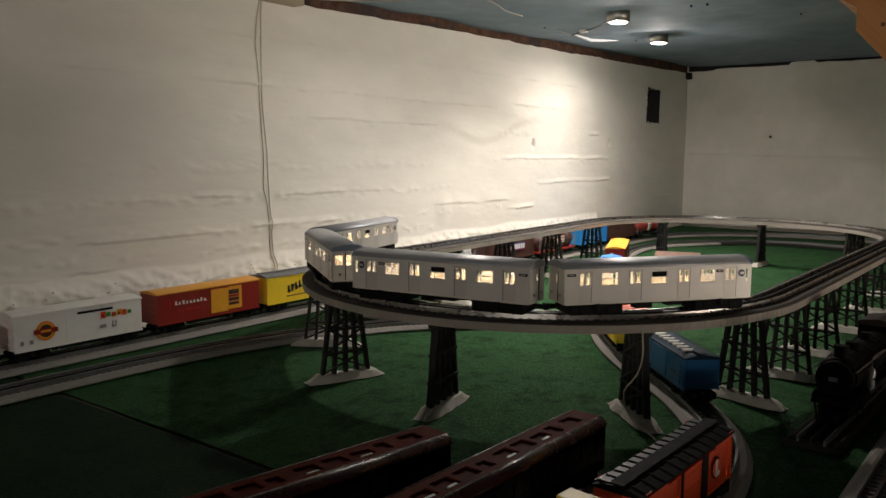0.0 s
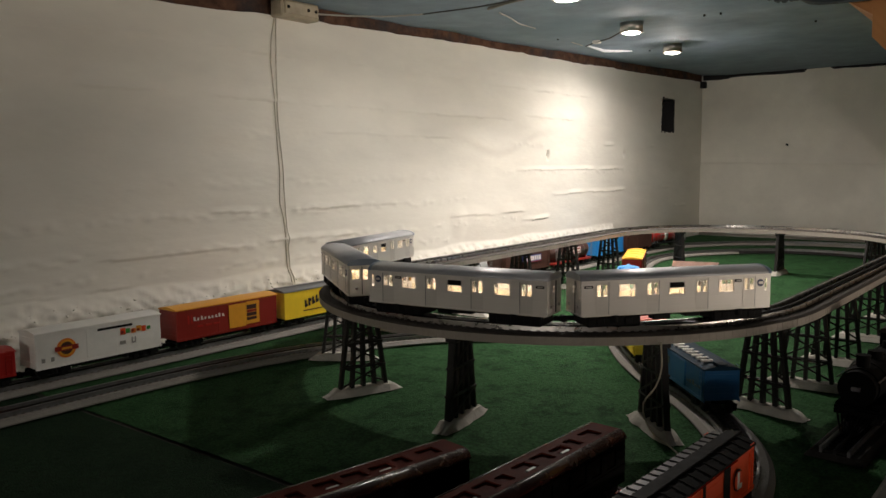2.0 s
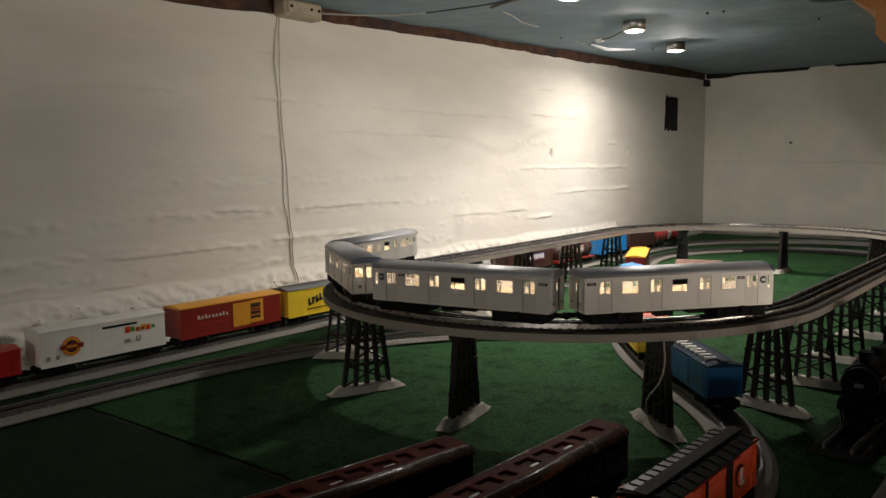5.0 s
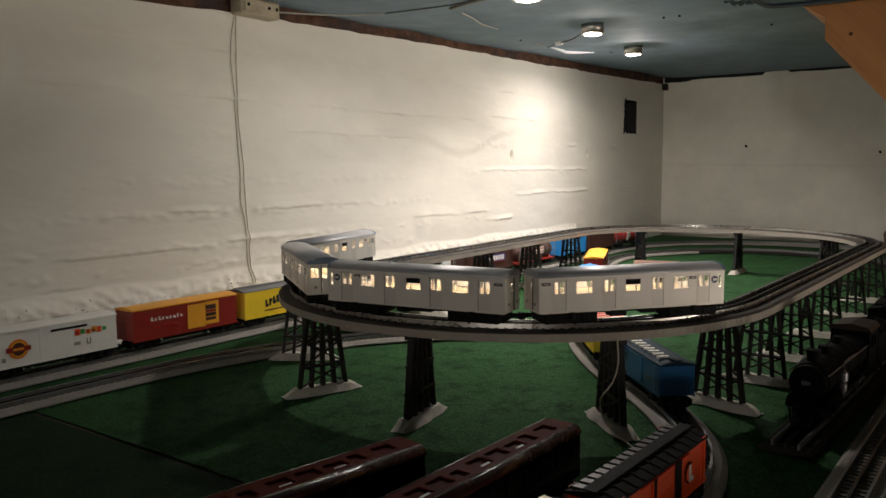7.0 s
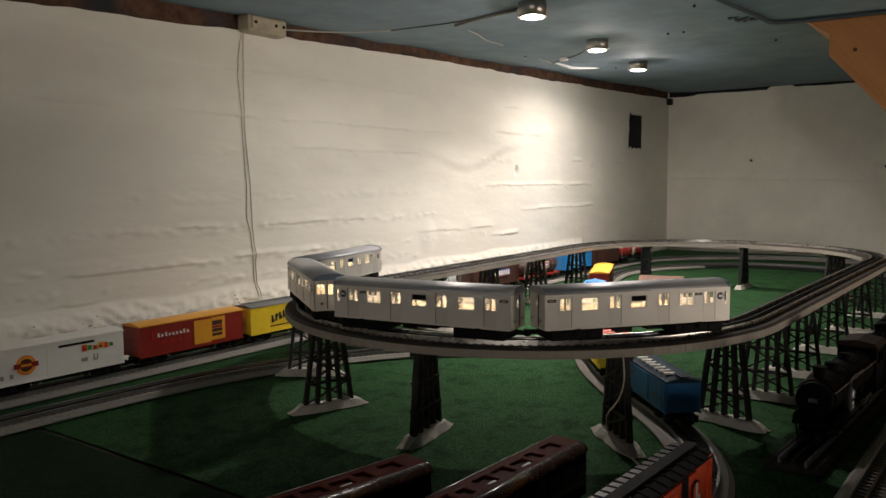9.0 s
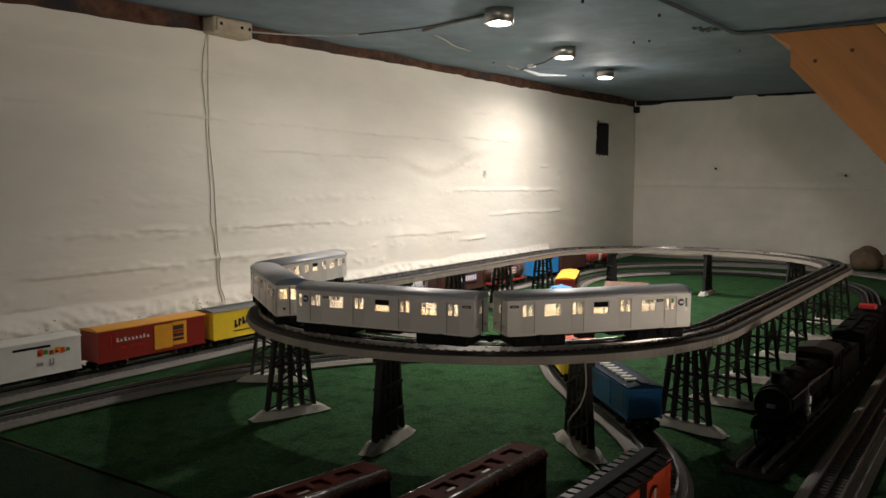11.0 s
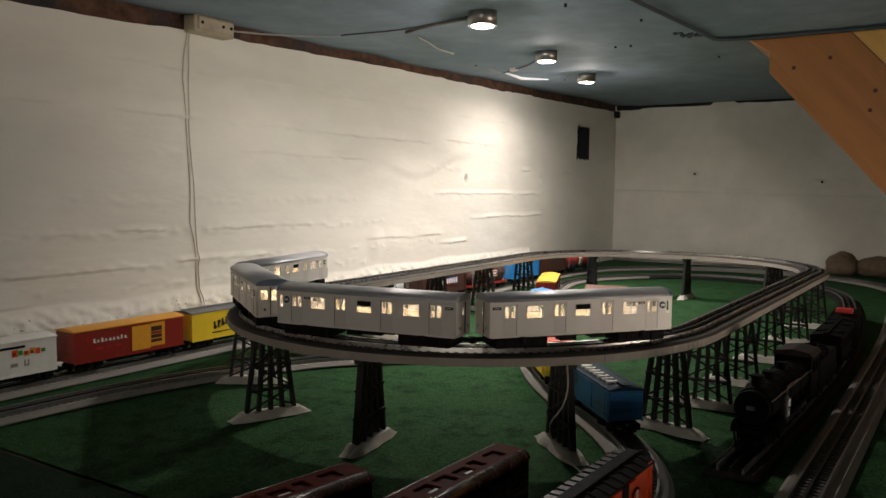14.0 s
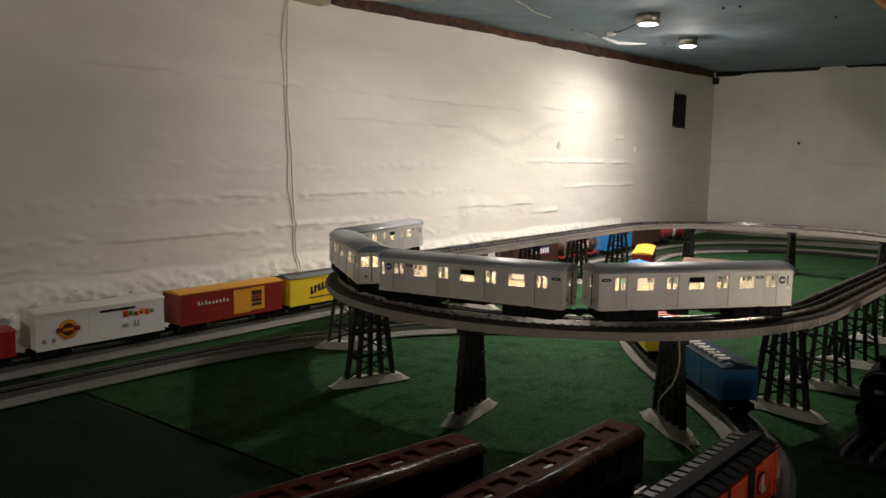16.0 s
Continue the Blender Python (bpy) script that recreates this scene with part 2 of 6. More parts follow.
def bx(bm, x0, x1, y0, y1, z0, z1, bevel=0.0, m=None):
    """A box, with chamfered edges if bevel is given."""
    ret = bmesh.ops.create_cube(bm, size=1.0)
    vs = ret["verts"]
    for v in vs:
        v.co = Vector(((x0 + x1) / 2 + v.co.x * (x1 - x0), (y0 + y1) / 2 + v.co.y * (y1 - y0), (z0 + z1) / 2 + v.co.z * (z1 - z0)))
    if bevel:
        es = list({e for v in vs for e in v.link_edges})
        r = bmesh.ops.bevel(bm, geom=es, offset=bevel, segments=1, affect="EDGES", profile=0.5)
        vs = list({v for f in r["faces"] for v in f.verts} | {v for v in vs if v.is_valid})
    if m is not None:
        bmesh.ops.transform(bm, matrix=m, verts=[v for v in vs if v.is_valid])
    return bm


def nb():
    return bmesh.new()


def box(x0, x1, y0, y1, z0, z1, bevel=0.0):
    return bx(nb(), x0, x1, y0, y1, z0, z1, bevel)


def cyl(bm, p, q, r, seg=12, r2=None):
    """A cylinder or cone from p to q."""
    p, q = Vector(p), Vector(q)
    d = q - p
    rot = d.to_track_quat("Z", "Y").to_matrix().to_4x4()
    bmesh.ops.create_cone(bm, cap_ends=True, segments=seg, radius1=r, radius2=r if r2 is None else r2, depth=d.length,
                          matrix=Matrix.Translation((p + q) / 2) @ rot)
    return bm


def stick(bm, p, q, w, t=None):
    """A square bar from p to q."""
    p, q = Vector(p), Vector(q)
    d = q - p
    rot = d.to_track_quat("Z", "Y").to_matrix().to_4x4()
    t = t or w
    mm = Matrix.Translation((p + q) / 2) @ rot @ Matrix.Diagonal((w, t, d.length, 1))
    bmesh.ops.create_cube(bm, size=1.0, matrix=mm)
    return bm


def prism(bm, prof, x0, x1):
    """The outline prof, of (y, z), drawn out along x."""
    a = [bm.verts.new((x0, y, z)) for y, z in prof]
    b = [bm.verts.new((x1, y, z)) for y, z in prof]
    n = len(prof)
    for i in range(n):
        bm.faces.new((a[i], a[(i + 1) % n], b[(i + 1) % n], b[i]))
    bm.faces.new(a)
    bm.faces.new(b)
    return bm


def sweep(bm, pts, prof, closed=False):
    """The outline prof, of (side, up), drawn along the points."""
    pts = [Vector(p) for p in pts]
    n = len(pts)
    rings = []
    for i, p in enumerate(pts):
        a = pts[(i - 1) % n] if closed or i > 0 else p
        b = pts[(i + 1) % n] if closed or i < n - 1 else p
        d = (b - a)
        d.z = 0
        d.normalize()
        s = Vector((-d.y, d.x, 0))
        rings.append([bm.verts.new(p + s * u + Vector((0, 0, v))) for u, v in prof])
    k = len(prof)
    for i in range(n if closed else n - 1):
        r, q = rings[i], rings[(i + 1) % n]
        for j in range(k):
            bm.faces.new((r[j], r[(j + 1) % k], q[(j + 1) % k], q[j]))
    if not closed:
        bm.faces.new(rings[0])
        bm.faces.new(rings[-1])
    return bm


def tube(bm, pts, r, seg=6):
    pts = [Vector(p) for p in pts]
    rings = []
    for i, p in enumerate(pts):
        d = (pts[min(i + 1, len(pts) - 1)] - pts[max(i - 1, 0)]).normalized()
        u = d.cross(Vector((0.31, 0.17, 0.93))).normalized()
        v = d.cross(u)
        rings.append([bm.verts.new(p + r * (math.cos(2 * math.pi * k / seg) * u + math.sin(2 * math.pi * k / seg) * v)) for k in range(seg)])
    for a, b in zip(rings, rings[1:]):
        for k in range(seg):
            bm.faces.new((a[k], a[(k + 1) % seg], b[(k + 1) % seg], b[k]))
    bm.faces.new(rings[0])
    bm.faces.new(rings[-1])
    return bm


def smooth_line(ctrl, step=0.02):
    """Points at even steps on a smooth curve through the control points."""
    c = [Vector(p) for p in ctrl]
    c = [2 * c[0] - c[1]] + c + [2 * c[-1] - c[-2]]
    out = []
    for i in range(1, len(c) - 2):
        p0, p1, p2, p3 = c[i - 1], c[i], c[i + 1], c[i + 2]
        n = max(2, int((p2 - p1).length / step))
        for k in range(n):
            t = k / n
            out.append(0.5 * ((2 * p1) + (p2 - p0) * t + (2 * p0 - 5 * p1 + 4 * p2 - p3) * t * t + (3 * p1 - p0 - 3 * p2 + p3) * t ** 3))
    out.append(c[-2])
    return out


def along(pts, closed, step):
    """Places and headings at even steps along a line of points."""
    pts = [Vector(p) for p in pts]
    if closed:
        pts = pts + [pts[0]]
    out, left = [], 0.0
    for a, b in zip(pts, pts[1:]):
        d = b - a
        ln = d.length
        s = left
        while s < ln:
            out.append((a + d * (s / ln), math.atan2(d.y, d.x)))
            s += step
        left = s - ln
    return out


# ---- the room ----
def rough(x, z, seed):
    return (noise.noise((x * 2.2, z * 5.0, seed)) * 0.0045 + noise.noise((x * 7, z * 19, seed + 3)) * 0.0016)


# board marks in the long wall: start, end, height, depth of the ledge
LEDGES = [(1.09, 1.24, 1.475, 0.008), (2.44, 2.65, 1.382, 0.009), (2.40, 3.33, 1.566, 0.0050), (2.66, 3.34, 1.470, 0.0050), (3.73, 3.86, 1.468, 0.0045),
          (1.30, 1.80, 1.472, 0.004), (0.30, 2.40, 1.745, 0.0035), (1.45, 2.05, 1.672, 0.003), (0.80, 1.20, 1.388, 0.0038),
          (1.25, 1.65, 1.395, 0.005), (2.0, 2.5, 1.415, 0.003), (3.91, 4.10, 1.371, 0.0065), (0.35, 0.95, 1.852, 0.004),
          (3.10, 3.25, 1.670, 0.0065), (3.56, 3.67, 1.669, 0.005), (2.45, 2.86, 1.763, 0.0035), (0.2, 3.0, 1.86, 0.002), (0.3, 0.9, 1.33, 0.004)]


# broken board joints: height, start, end, depth
ROUGH_LINES = [(1.470, 0.2, 2.3, 0.0042), (1.395, 0.2, 2.4, 0.005), (1.350, 0.2, 2.0, 0.005), (1.545, 0.9, 2.0, 0.002), (1.745, 0.3, 1.7, 0.002), (1.66, 1.2, 2.6, 0.0015), (1.56, 2.3, 3.7, 0.0015)]


def wall_out(x, z):
    """How far the long wall stands out at a place."""
    d = rough(x, z, 1.3)
    for a, b, h, k in LEDGES:
        hh = h + 0.006 * noise.noise((x * 6, h * 9, 4.0))
        tall = 0.016 if k >= 0.0045 else 0.035      # thin lips, or wide soft ones
        if a < x < b and hh < z < hh + tall:
            e = min(1, (x - a) / 0.06, (b - x) / 0.06)
            d += k * e * (1 - (z - hh) / tall) * max(0, 0.75 + 1.3 * noise.noise((x * 9, h * 7, 8)))
    for hz, a, b, k in ROUGH_LINES:
        if a < x < b:
            w = abs(z - hz - 0.010 * noise.noise((x * 3, hz * 5, 2)))
            if w < 0.016:
                d += k * (1 - w / 0.016) * max(0, noise.noise((x * 45, z * 70, hz)) + 0.10 + 0.6 * noise.noise((x * 2.5, hz * 3, 1)))
    for kind, k in ((0, 0.0065), (1, 0.006)):       # sagging skins of plaster
        if 1.8 < x < 2.8:
            line = 1.705 - 0.060 * math.exp(-((x - 2.28) / 0.17) ** 2) + 0.03 * max(0, (x - 2.4) / 0.27) if kind == 0 else 1.915 + 0.030 * math.exp(-((x - 1.78) / 0.14) ** 2)
            h = z - line
            e = math.sin(math.pi * (x - 1.8)) ** 0.7
            u = max(0, 1 - h / 0.11) if h > 0 else max(0, 1 + h / 0.04)
            d += k * e * u * u * (3 - 2 * u)
    low = 1.326 + 0.014 * noise.noise((x * 5, 1, 1)) - z       # rubble and mortar at the foot
    if low > 0 and x < 3.2:
        f = min(1, low / 0.05)
        d += 0.009 * f * noise.noise((x * 65, z * 75, 9))
        d += f * (0.018 + 0.008 * abs(noise.noise((x * 13, z * 20, 2))) + 0.012 * noise.noise((x * 34, z * 42, 5)))
    for px, pz, pr, k in ((2.635, 1.622, 0.018, -0.030), (3.316, 1.636, 0.020, -0.012), (2.06, 1.40, 0.05, 0.006)):
        r = math.hypot((x - px) * (1.5 if k < 0 else 1), (z - pz) * 0.8)
        if r < pr:
            d += k * (1 - r / pr)
    return d


def wall_top(x):
    return float(np.interp(x, (-5.2, -1.3, 0.4, 0.87, 1.25, 2.17, 3.0, 4.3), (1.775, 1.885, 1.908, 1.930, 1.951, 1.980, 1.996, 2.03))) + 0.006 * noise.noise((x * 4, 0, 3)) + 0.003 * noise.noise((x * 19, 0, 7))


VENT = (3.738, 3.906, 1.746, 1.913)


def long_wall():
    bm = nb()
    nz = 230
    xs = [LEFT_X + (0.2 - LEFT_X) * i / 130 for i in range(130)] + [0.2 + (END_X - 0.2) * i / 620 for i in range(621)]
    nx = len(xs) - 1
    grid = []
    for x in xs:
        col = []
        zt = wall_top(x)
        for j in range(nz + 1):
            z = TABLE - 0.02 + (zt - TABLE + 0.02) * j / nz
            col.append(bm.verts.new((x, WALL_Y - wall_out(x, z), z)))
        grid.append(col)
    for i in range(nx):
        for j in range(nz):
            cx = (xs[i] + xs[i + 1]) / 2 + 0.008 * noise.noise((0, j * 0.3, 6))
            cz = (grid[i][j].co.z + grid[i][j + 1].co.z) / 2 + 0.008 * noise.noise((i * 0.3, 0, 6))
            if VENT[0] < cx < VENT[1] and VENT[2] < cz < VENT[3]:
                continue
            bm.faces.new((grid[i][j], grid[i + 1][j], grid[i + 1][j + 1], grid[i][j + 1]))
    # back of the wall and its lower part
    bx(bm, LEFT_X - 0.2, END_X + 0.2, WALL_Y + 0.13, WALL_Y + 0.25, 0, 2.2)
    bx(bm, LEFT_X - 0.2, END_X + 0.2, WALL_Y, WALL_Y + 0.128, 0, TABLE - 0.021)
    w = link_mesh("wall_north", bm, M_WALL, False)
    for p in w.data.polygons:
        p.use_smooth = p.area < 0.01
    return tagged(w, "rough white-painted concrete wall with board marks", "wall", kind="structure")


long_wall()
bm = nb()
for i in range(480):
    x0, x1 = LEFT_X + (END_X - LEFT_X) * i / 480, LEFT_X + (END_X - LEFT_X) * (i + 1) / 480
    q = []
    for x in (x0, x1):
        q.append([bm.verts.new((x, WALL_Y + 0.006 - 0.010 * abs(noise.noise((x * 9, k, 2))), wall_top(x) - 0.012 + (ceil_z(x) + 0.06 - wall_top(x)) * k / 4)) for k in range(5)])
    for k in range(4):
        bm.faces.new((q[0][k], q[1][k], q[1][k + 1], q[0][k + 1]))
bmesh.ops.remove_doubles(bm, verts=bm.verts[:], dist=1e-5)
tagged(link_mesh("brick_ledge_trim", bm, M_BRICK), "bare reddish brown brick course under the ceiling", "brick course", kind="structure")
# shallow recess of the vent hole, painted near black for its deep shade
bm = box(VENT[0] - 0.03, VENT[1] + 0.03, WALL_Y + 0.09, WALL_Y + 0.12, VENT[2] - 0.03, VENT[3] + 0.03)
for x0, x1, z0, z1 in ((VENT[0] - 0.03, VENT[0] - 0.012, VENT[2], VENT[3]), (VENT[1] + 0.012, VENT[1] + 0.03, VENT[2], VENT[3]), (VENT[0] - 0.03, VENT[1] + 0.03, VENT[2] - 0.03, VENT[2] - 0.012), (VENT[0] - 0.03, VENT[1] + 0.03, VENT[3] + 0.012, VENT[3] + 0.03)):
    bx(bm, x0, x1, WALL_Y + 0.012, WALL_Y + 0.089, z0, z1)
tagged(link_mesh("vent_hole_back", bm, M_GAP), "near-black lining that gives a square wall hole its deep shade", "vent hole", kind="structure")


def end_wall():
    bm = nb()
    n, nz = 200, 170
    g = []
    for i in range(n + 1):
        y = BACK_Y + (WALL_Y - BACK_Y) * i / n
        zt = ceil_z(END_X) - 0.016 + 0.006 * noise.noise((y * 5, 2, 2)) + 0.003 * noise.noise((y * 21, 2, 2))
        if 0.90 < y < 1.01:
            zt += 0.014
        elif y <= 0.90:
            zt += 0.004
        if y > 1.40:
            zt -= 0.006
        col = []
        for j in range(nz + 1):
            z = TABLE + 0.01 + (zt - TABLE - 0.01) * j / nz
            d = rough(y + 9, z, 5.1)
            hh = 1.5665 + 0.0172 * y + 0.002 * noise.noise((y * 6, 9, 4.0))
            if hh < z < hh + 0.03:
                d += (0.0060 + 0.003 * noise.noise((y * 4, 3, 8.0))) * (1 - (z - hh) / 0.03)
            for py, pz in ((1.095, 1.68), (0.483, 1.641)):
                if math.hypot(y - py, z - pz) < 0.014:
                    d -= 0.012
            col.append(bm.verts.new((END_X - d, y, z)))
        g.append(col)
    for i in range(n):
        for j in range(nz):
            bm.faces.new((g[i][j], g[i + 1][j], g[i + 1][j + 1], g[i][j + 1]))
    bx(bm, END_X + 0.03, END_X + 0.2, BACK_Y - 0.2, WALL_Y + 0.24, 0, 2.2)
    w = link_mesh("wall_east", bm, M_WALL)
    for p in w.data.polygons:
        p.use_smooth = p.area < 0.01
    tagged(w, "rough white-painted concrete end wall", "wall", kind="structure")
    bm = box(END_X + 0.008, END_X + 0.028, BACK_Y, WALL_Y, ceil_z(END_X) - 0.09, ceil_z(END_X) + 0.02)
    tagged(link_mesh("wall_gap_trim", bm, M_GAP), "dark open joint between end wall and ceiling", "wall joint", kind="structure")


end_wall()


def ceiling():
    bm = nb()
    nx, ny = 320, 130
    g = []
    for i in range(nx + 1):
        x = LEFT_X + (END_X + 0.03 - LEFT_X) * i / nx
        g.append([])
        for j in range(ny + 1):
            y = BACK_Y + (WALL_Y + 0.03 - BACK_Y) * j / ny
            near = max(0, 1 - (WALL_Y - y) / 0.25)
            d = 0.004 * noise.noise((x * 2, y * 2, 1)) + 0.0015 * noise.noise((x * 9, y * 9, 3)) + near * 0.010 * noise.noise((x * 3, 5, 5)) + 0.012 * max(0, 1 - (WALL_Y - y) / 0.13) * (0.55 + 0.9 * noise.noise((x * 1.4, 2, 7)))
            g[-1].append(bm.verts.new((x, y, ceil_z(x) + d)))
    for i in range(nx):
        for j in range(ny):
            bm.faces.new((g[i][j], g[i + 1][j], g[i + 1][j + 1], g[i][j + 1]))
    bx(bm, LEFT_X - 0.2, END_X + 0.2, BACK_Y - 0.2, WALL_Y + 0.24, 2.2, 2.3)
    c = link_mesh("ceiling", bm, M_CEIL)
    for p in c.data.polygons:
        p.use_smooth = p.area < 0.1
    tagged(c, "blue-grey painted ceiling with bumps and stains", "ceiling", kind="structure")


ceiling()
tagged(link_mesh("floor", box(LEFT_X - 0.2, END_X + 0.2, BACK_Y - 0.2, WALL_Y + 0.24, -0.1, 0.0), M_FLOOR), "grey concrete basement floor", "floor", kind="structure")
tagged(link_mesh("wall_west", box(LEFT_X - 0.2, LEFT_X, BACK_Y - 0.2, WALL_Y + 0.12, 0.0, 2.199), M_PLAIN), "plain grey basement wall", "wall", kind="structure")
# Low opening added out of view, only to let the fill lamp in.
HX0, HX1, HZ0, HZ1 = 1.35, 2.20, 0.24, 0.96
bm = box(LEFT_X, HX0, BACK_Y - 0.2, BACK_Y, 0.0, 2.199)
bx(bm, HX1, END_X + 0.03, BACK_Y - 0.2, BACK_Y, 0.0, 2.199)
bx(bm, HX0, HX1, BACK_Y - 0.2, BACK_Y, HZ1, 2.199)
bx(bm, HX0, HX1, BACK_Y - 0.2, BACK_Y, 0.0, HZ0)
tagged(link_mesh("wall_south", bm, M_PLAIN), "plain grey basement wall with an added low opening for the fill lamp", "wall", kind="structure")
tagged(link_mesh("wall_behind_opening", box(HX0 - 0.2, HX1 + 0.2, BACK_Y - 0.40, BACK_Y - 0.32, 0.0, 2.199), M_PLAIN), "plain wall behind the added opening", "wall", kind="structure")
dl = bpy.data.lights.new("side_fill_light", "AREA")
dl.shape, dl.size, dl.size_y, dl.energy, dl.color = "RECTANGLE", HX1 - HX0 - 0.04, HZ1 - HZ0 - 0.04, FILL_W, (1.0, 0.85, 0.70)
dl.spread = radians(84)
new("side_fill_light", dl).matrix_basis = pose((HX0 + HX1) / 2, BACK_Y - 0.02, (HZ0 + HZ1) / 2, 90, 0, 0)


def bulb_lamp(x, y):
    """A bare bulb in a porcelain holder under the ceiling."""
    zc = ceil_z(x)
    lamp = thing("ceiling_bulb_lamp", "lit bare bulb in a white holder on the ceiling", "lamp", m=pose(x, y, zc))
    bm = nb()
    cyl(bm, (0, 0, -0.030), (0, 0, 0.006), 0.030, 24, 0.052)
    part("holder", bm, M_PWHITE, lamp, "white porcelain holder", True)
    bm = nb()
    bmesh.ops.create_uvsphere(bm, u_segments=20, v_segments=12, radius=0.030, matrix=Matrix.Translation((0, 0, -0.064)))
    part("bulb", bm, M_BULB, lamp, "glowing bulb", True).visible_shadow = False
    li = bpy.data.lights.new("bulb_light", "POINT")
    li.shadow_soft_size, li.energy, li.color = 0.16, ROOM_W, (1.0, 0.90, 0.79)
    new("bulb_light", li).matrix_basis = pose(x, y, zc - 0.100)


# ---- the table and its grass mat ----
TX0, TX1, TY0, TY1 = -0.75, END_X - 0.012, -0.10, WALL_Y - 0.002
tab = thing("layout_table", "plywood model railway table on timber legs", "table")
part("tabletop", box(TX0, TX1, TY0, TY1, TABLE - 0.030, TABLE - 0.005), M_PLY, tab)
for i in range(5):
    for y in (TY0 + 0.08, TY1 - 0.10):
        x = TX0 + 0.1 + (TX1 - TX0 - 0.2) * i / 4
        part("leg", box(x - 0.04, x + 0.04, y - 0.04, y + 0.04, 0.0, TABLE - 0.030, 0.004), M_PLY, tab)


def mat_sheet(x0, x1, nx, lip, material, label):
    """One piece of the grass mat, gently uneven, its edge at the seam curling up a little."""
    bm = nb()
    ny = 90
    g = {}
    for i in range(nx + 1):
        for j in range(ny + 1):
            x, y = x0 + (x1 - x0) * i / nx, TY0 + (TY1 - TY0) * j / ny
            e = max(0, 1 - abs(x - SEAM) / 0.02)
            wob = 0.004 * noise.noise((y * 5, 3, 3)) * (1 if abs(x - SEAM) < 0.01 else 0)
            g[i, j] = bm.verts.new((x + wob, y, TABLE - 0.003 + 0.0012 * noise.noise((x * 4, y * 4, 2)) + lip * e * (0.6 + noise.noise((y * 7, 1, 1)))))
    for i in range(nx):
        for j in range(ny):
            bm.faces.new((g[i, j], g[i + 1, j], g[i + 1, j + 1], g[i, j + 1]))
    ob = link_mesh("grass_mat", bm, material, True)
    return tagged(ob, label, "grass mat", kind="stuff")


SEAM = 0.600
mat_sheet(TX0, SEAM - 0.0045, 120, 0.0012, M_GRASSD, "dull dark green grass mat on the layout table")
mat_sheet(SEAM + 0.0045, TX1, 240, 0.001, M_GRASS, "green grass mat covering the layout table")


def rubble():
    """Crumbled painted concrete along the foot of the wall."""
    base = nb()
    bmesh.ops.create_icosphere(base, subdivisions=1, radius=1.0)
    bv = [v.co.copy() for v in base.verts]
    bf = [[v.index for v in f.verts] for f in base.faces]
    base.free()
    vs, fs = [], []
    for k in range(3400):
        x = random.uniform(-0.9, 3.15)
        u = random.random() ** 1.6
        r = 0.0010 + 0.0024 * random.random() ** 2.5 * (1.1 - 0.4 * u)
        y = WALL_Y - 0.022 - 0.050 * u
        z = TABLE + 0.108 * (1 - u) * random.uniform(0.1, 1.0) + 0.003
        n0 = len(vs)
        ax, az = random.uniform(0.9, 1.5), random.uniform(0.6, 1.0)
        rz = random.uniform(-0.5, 0.5)
        for c in bv:
            d = 1 + 0.55 * noise.noise(c * 1.7 + Vector((k * 3.1, 0, 0)))
            px, py, pz = c.x * r * d * ax, c.y * r * d, c.z * r * d * az
            vs.append((x + px, y + py, z + pz + px * rz))
        fs += [[i + n0 for i in f] for f in bf]
    me = bpy.data.meshes.new("wall_rubble")
    me.from_pydata(vs, [], fs)
    me.materials.append(M_WALL)
    tagged(new("wall_rubble", me), "crumbled white concrete along the foot of the wall", "rubble", kind="stuff")


rubble()

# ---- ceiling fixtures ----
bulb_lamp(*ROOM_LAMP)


def puck_lamp(x, y, share, spread):
    zc = ceil_z(x)
    lamp = thing("ceiling_puck_lamp", "small round chrome puck lamp lit on the ceiling", "lamp", "puck lamps on the ceiling", pose(x, y, zc))
    bm = nb()
    cyl(bm, (0, 0, -0.0300), (0, 0, 0.004), 0.0335, 40)
    part("housing", bm, M_HOUSING, lamp, "polished chrome housing", True)
    bm = nb()
    cyl(bm, (0, 0, -0.0322), (0, 0, -0.0298), 0.0338, 40, 0.0345)
    part("rim", bm, M_HOUSING, lamp)
    part("tab", bx(nb(), 0.026, 0.044, -0.006, 0.006, -0.0040, 0.0020, 0.0008), M_HOUSING, lamp)
    bm = nb()
    bmesh.ops.create_uvsphere(bm, u_segments=28, v_segments=10, radius=1.0, matrix=Matrix.Translation((0, 0, -0.0318)) @ Matrix.Diagonal((0.0265, 0.0265, 0.0036, 1)))
    part("lens", bm, M_BULB, lamp, "glowing warm lens", True)
    li = bpy.data.lights.new("puck_light", "AREA")
    li.shape, li.size, li.energy, li.color = "DISK", 0.046, LAMP_W * share[0], LAMP_COL
    li.spread = radians(spread)
    new("puck_light", li).matrix_basis = pose(x, y, zc - 0.0364)
    li = bpy.data.lights.new("puck_lens_light", "POINT")
    li.shadow_soft_size, li.energy, li.color = 0.010, LAMP_SIDE_W * share[1], LAMP_COL
    new("puck_lens_light", li).matrix_basis = pose(x, y, zc - 0.0366)
    return lamp


for (x, y), k, w in zip(LAMPS, LAMP_SHARE, LAMP_SPREAD):
    puck_lamp(x, y, k, w)

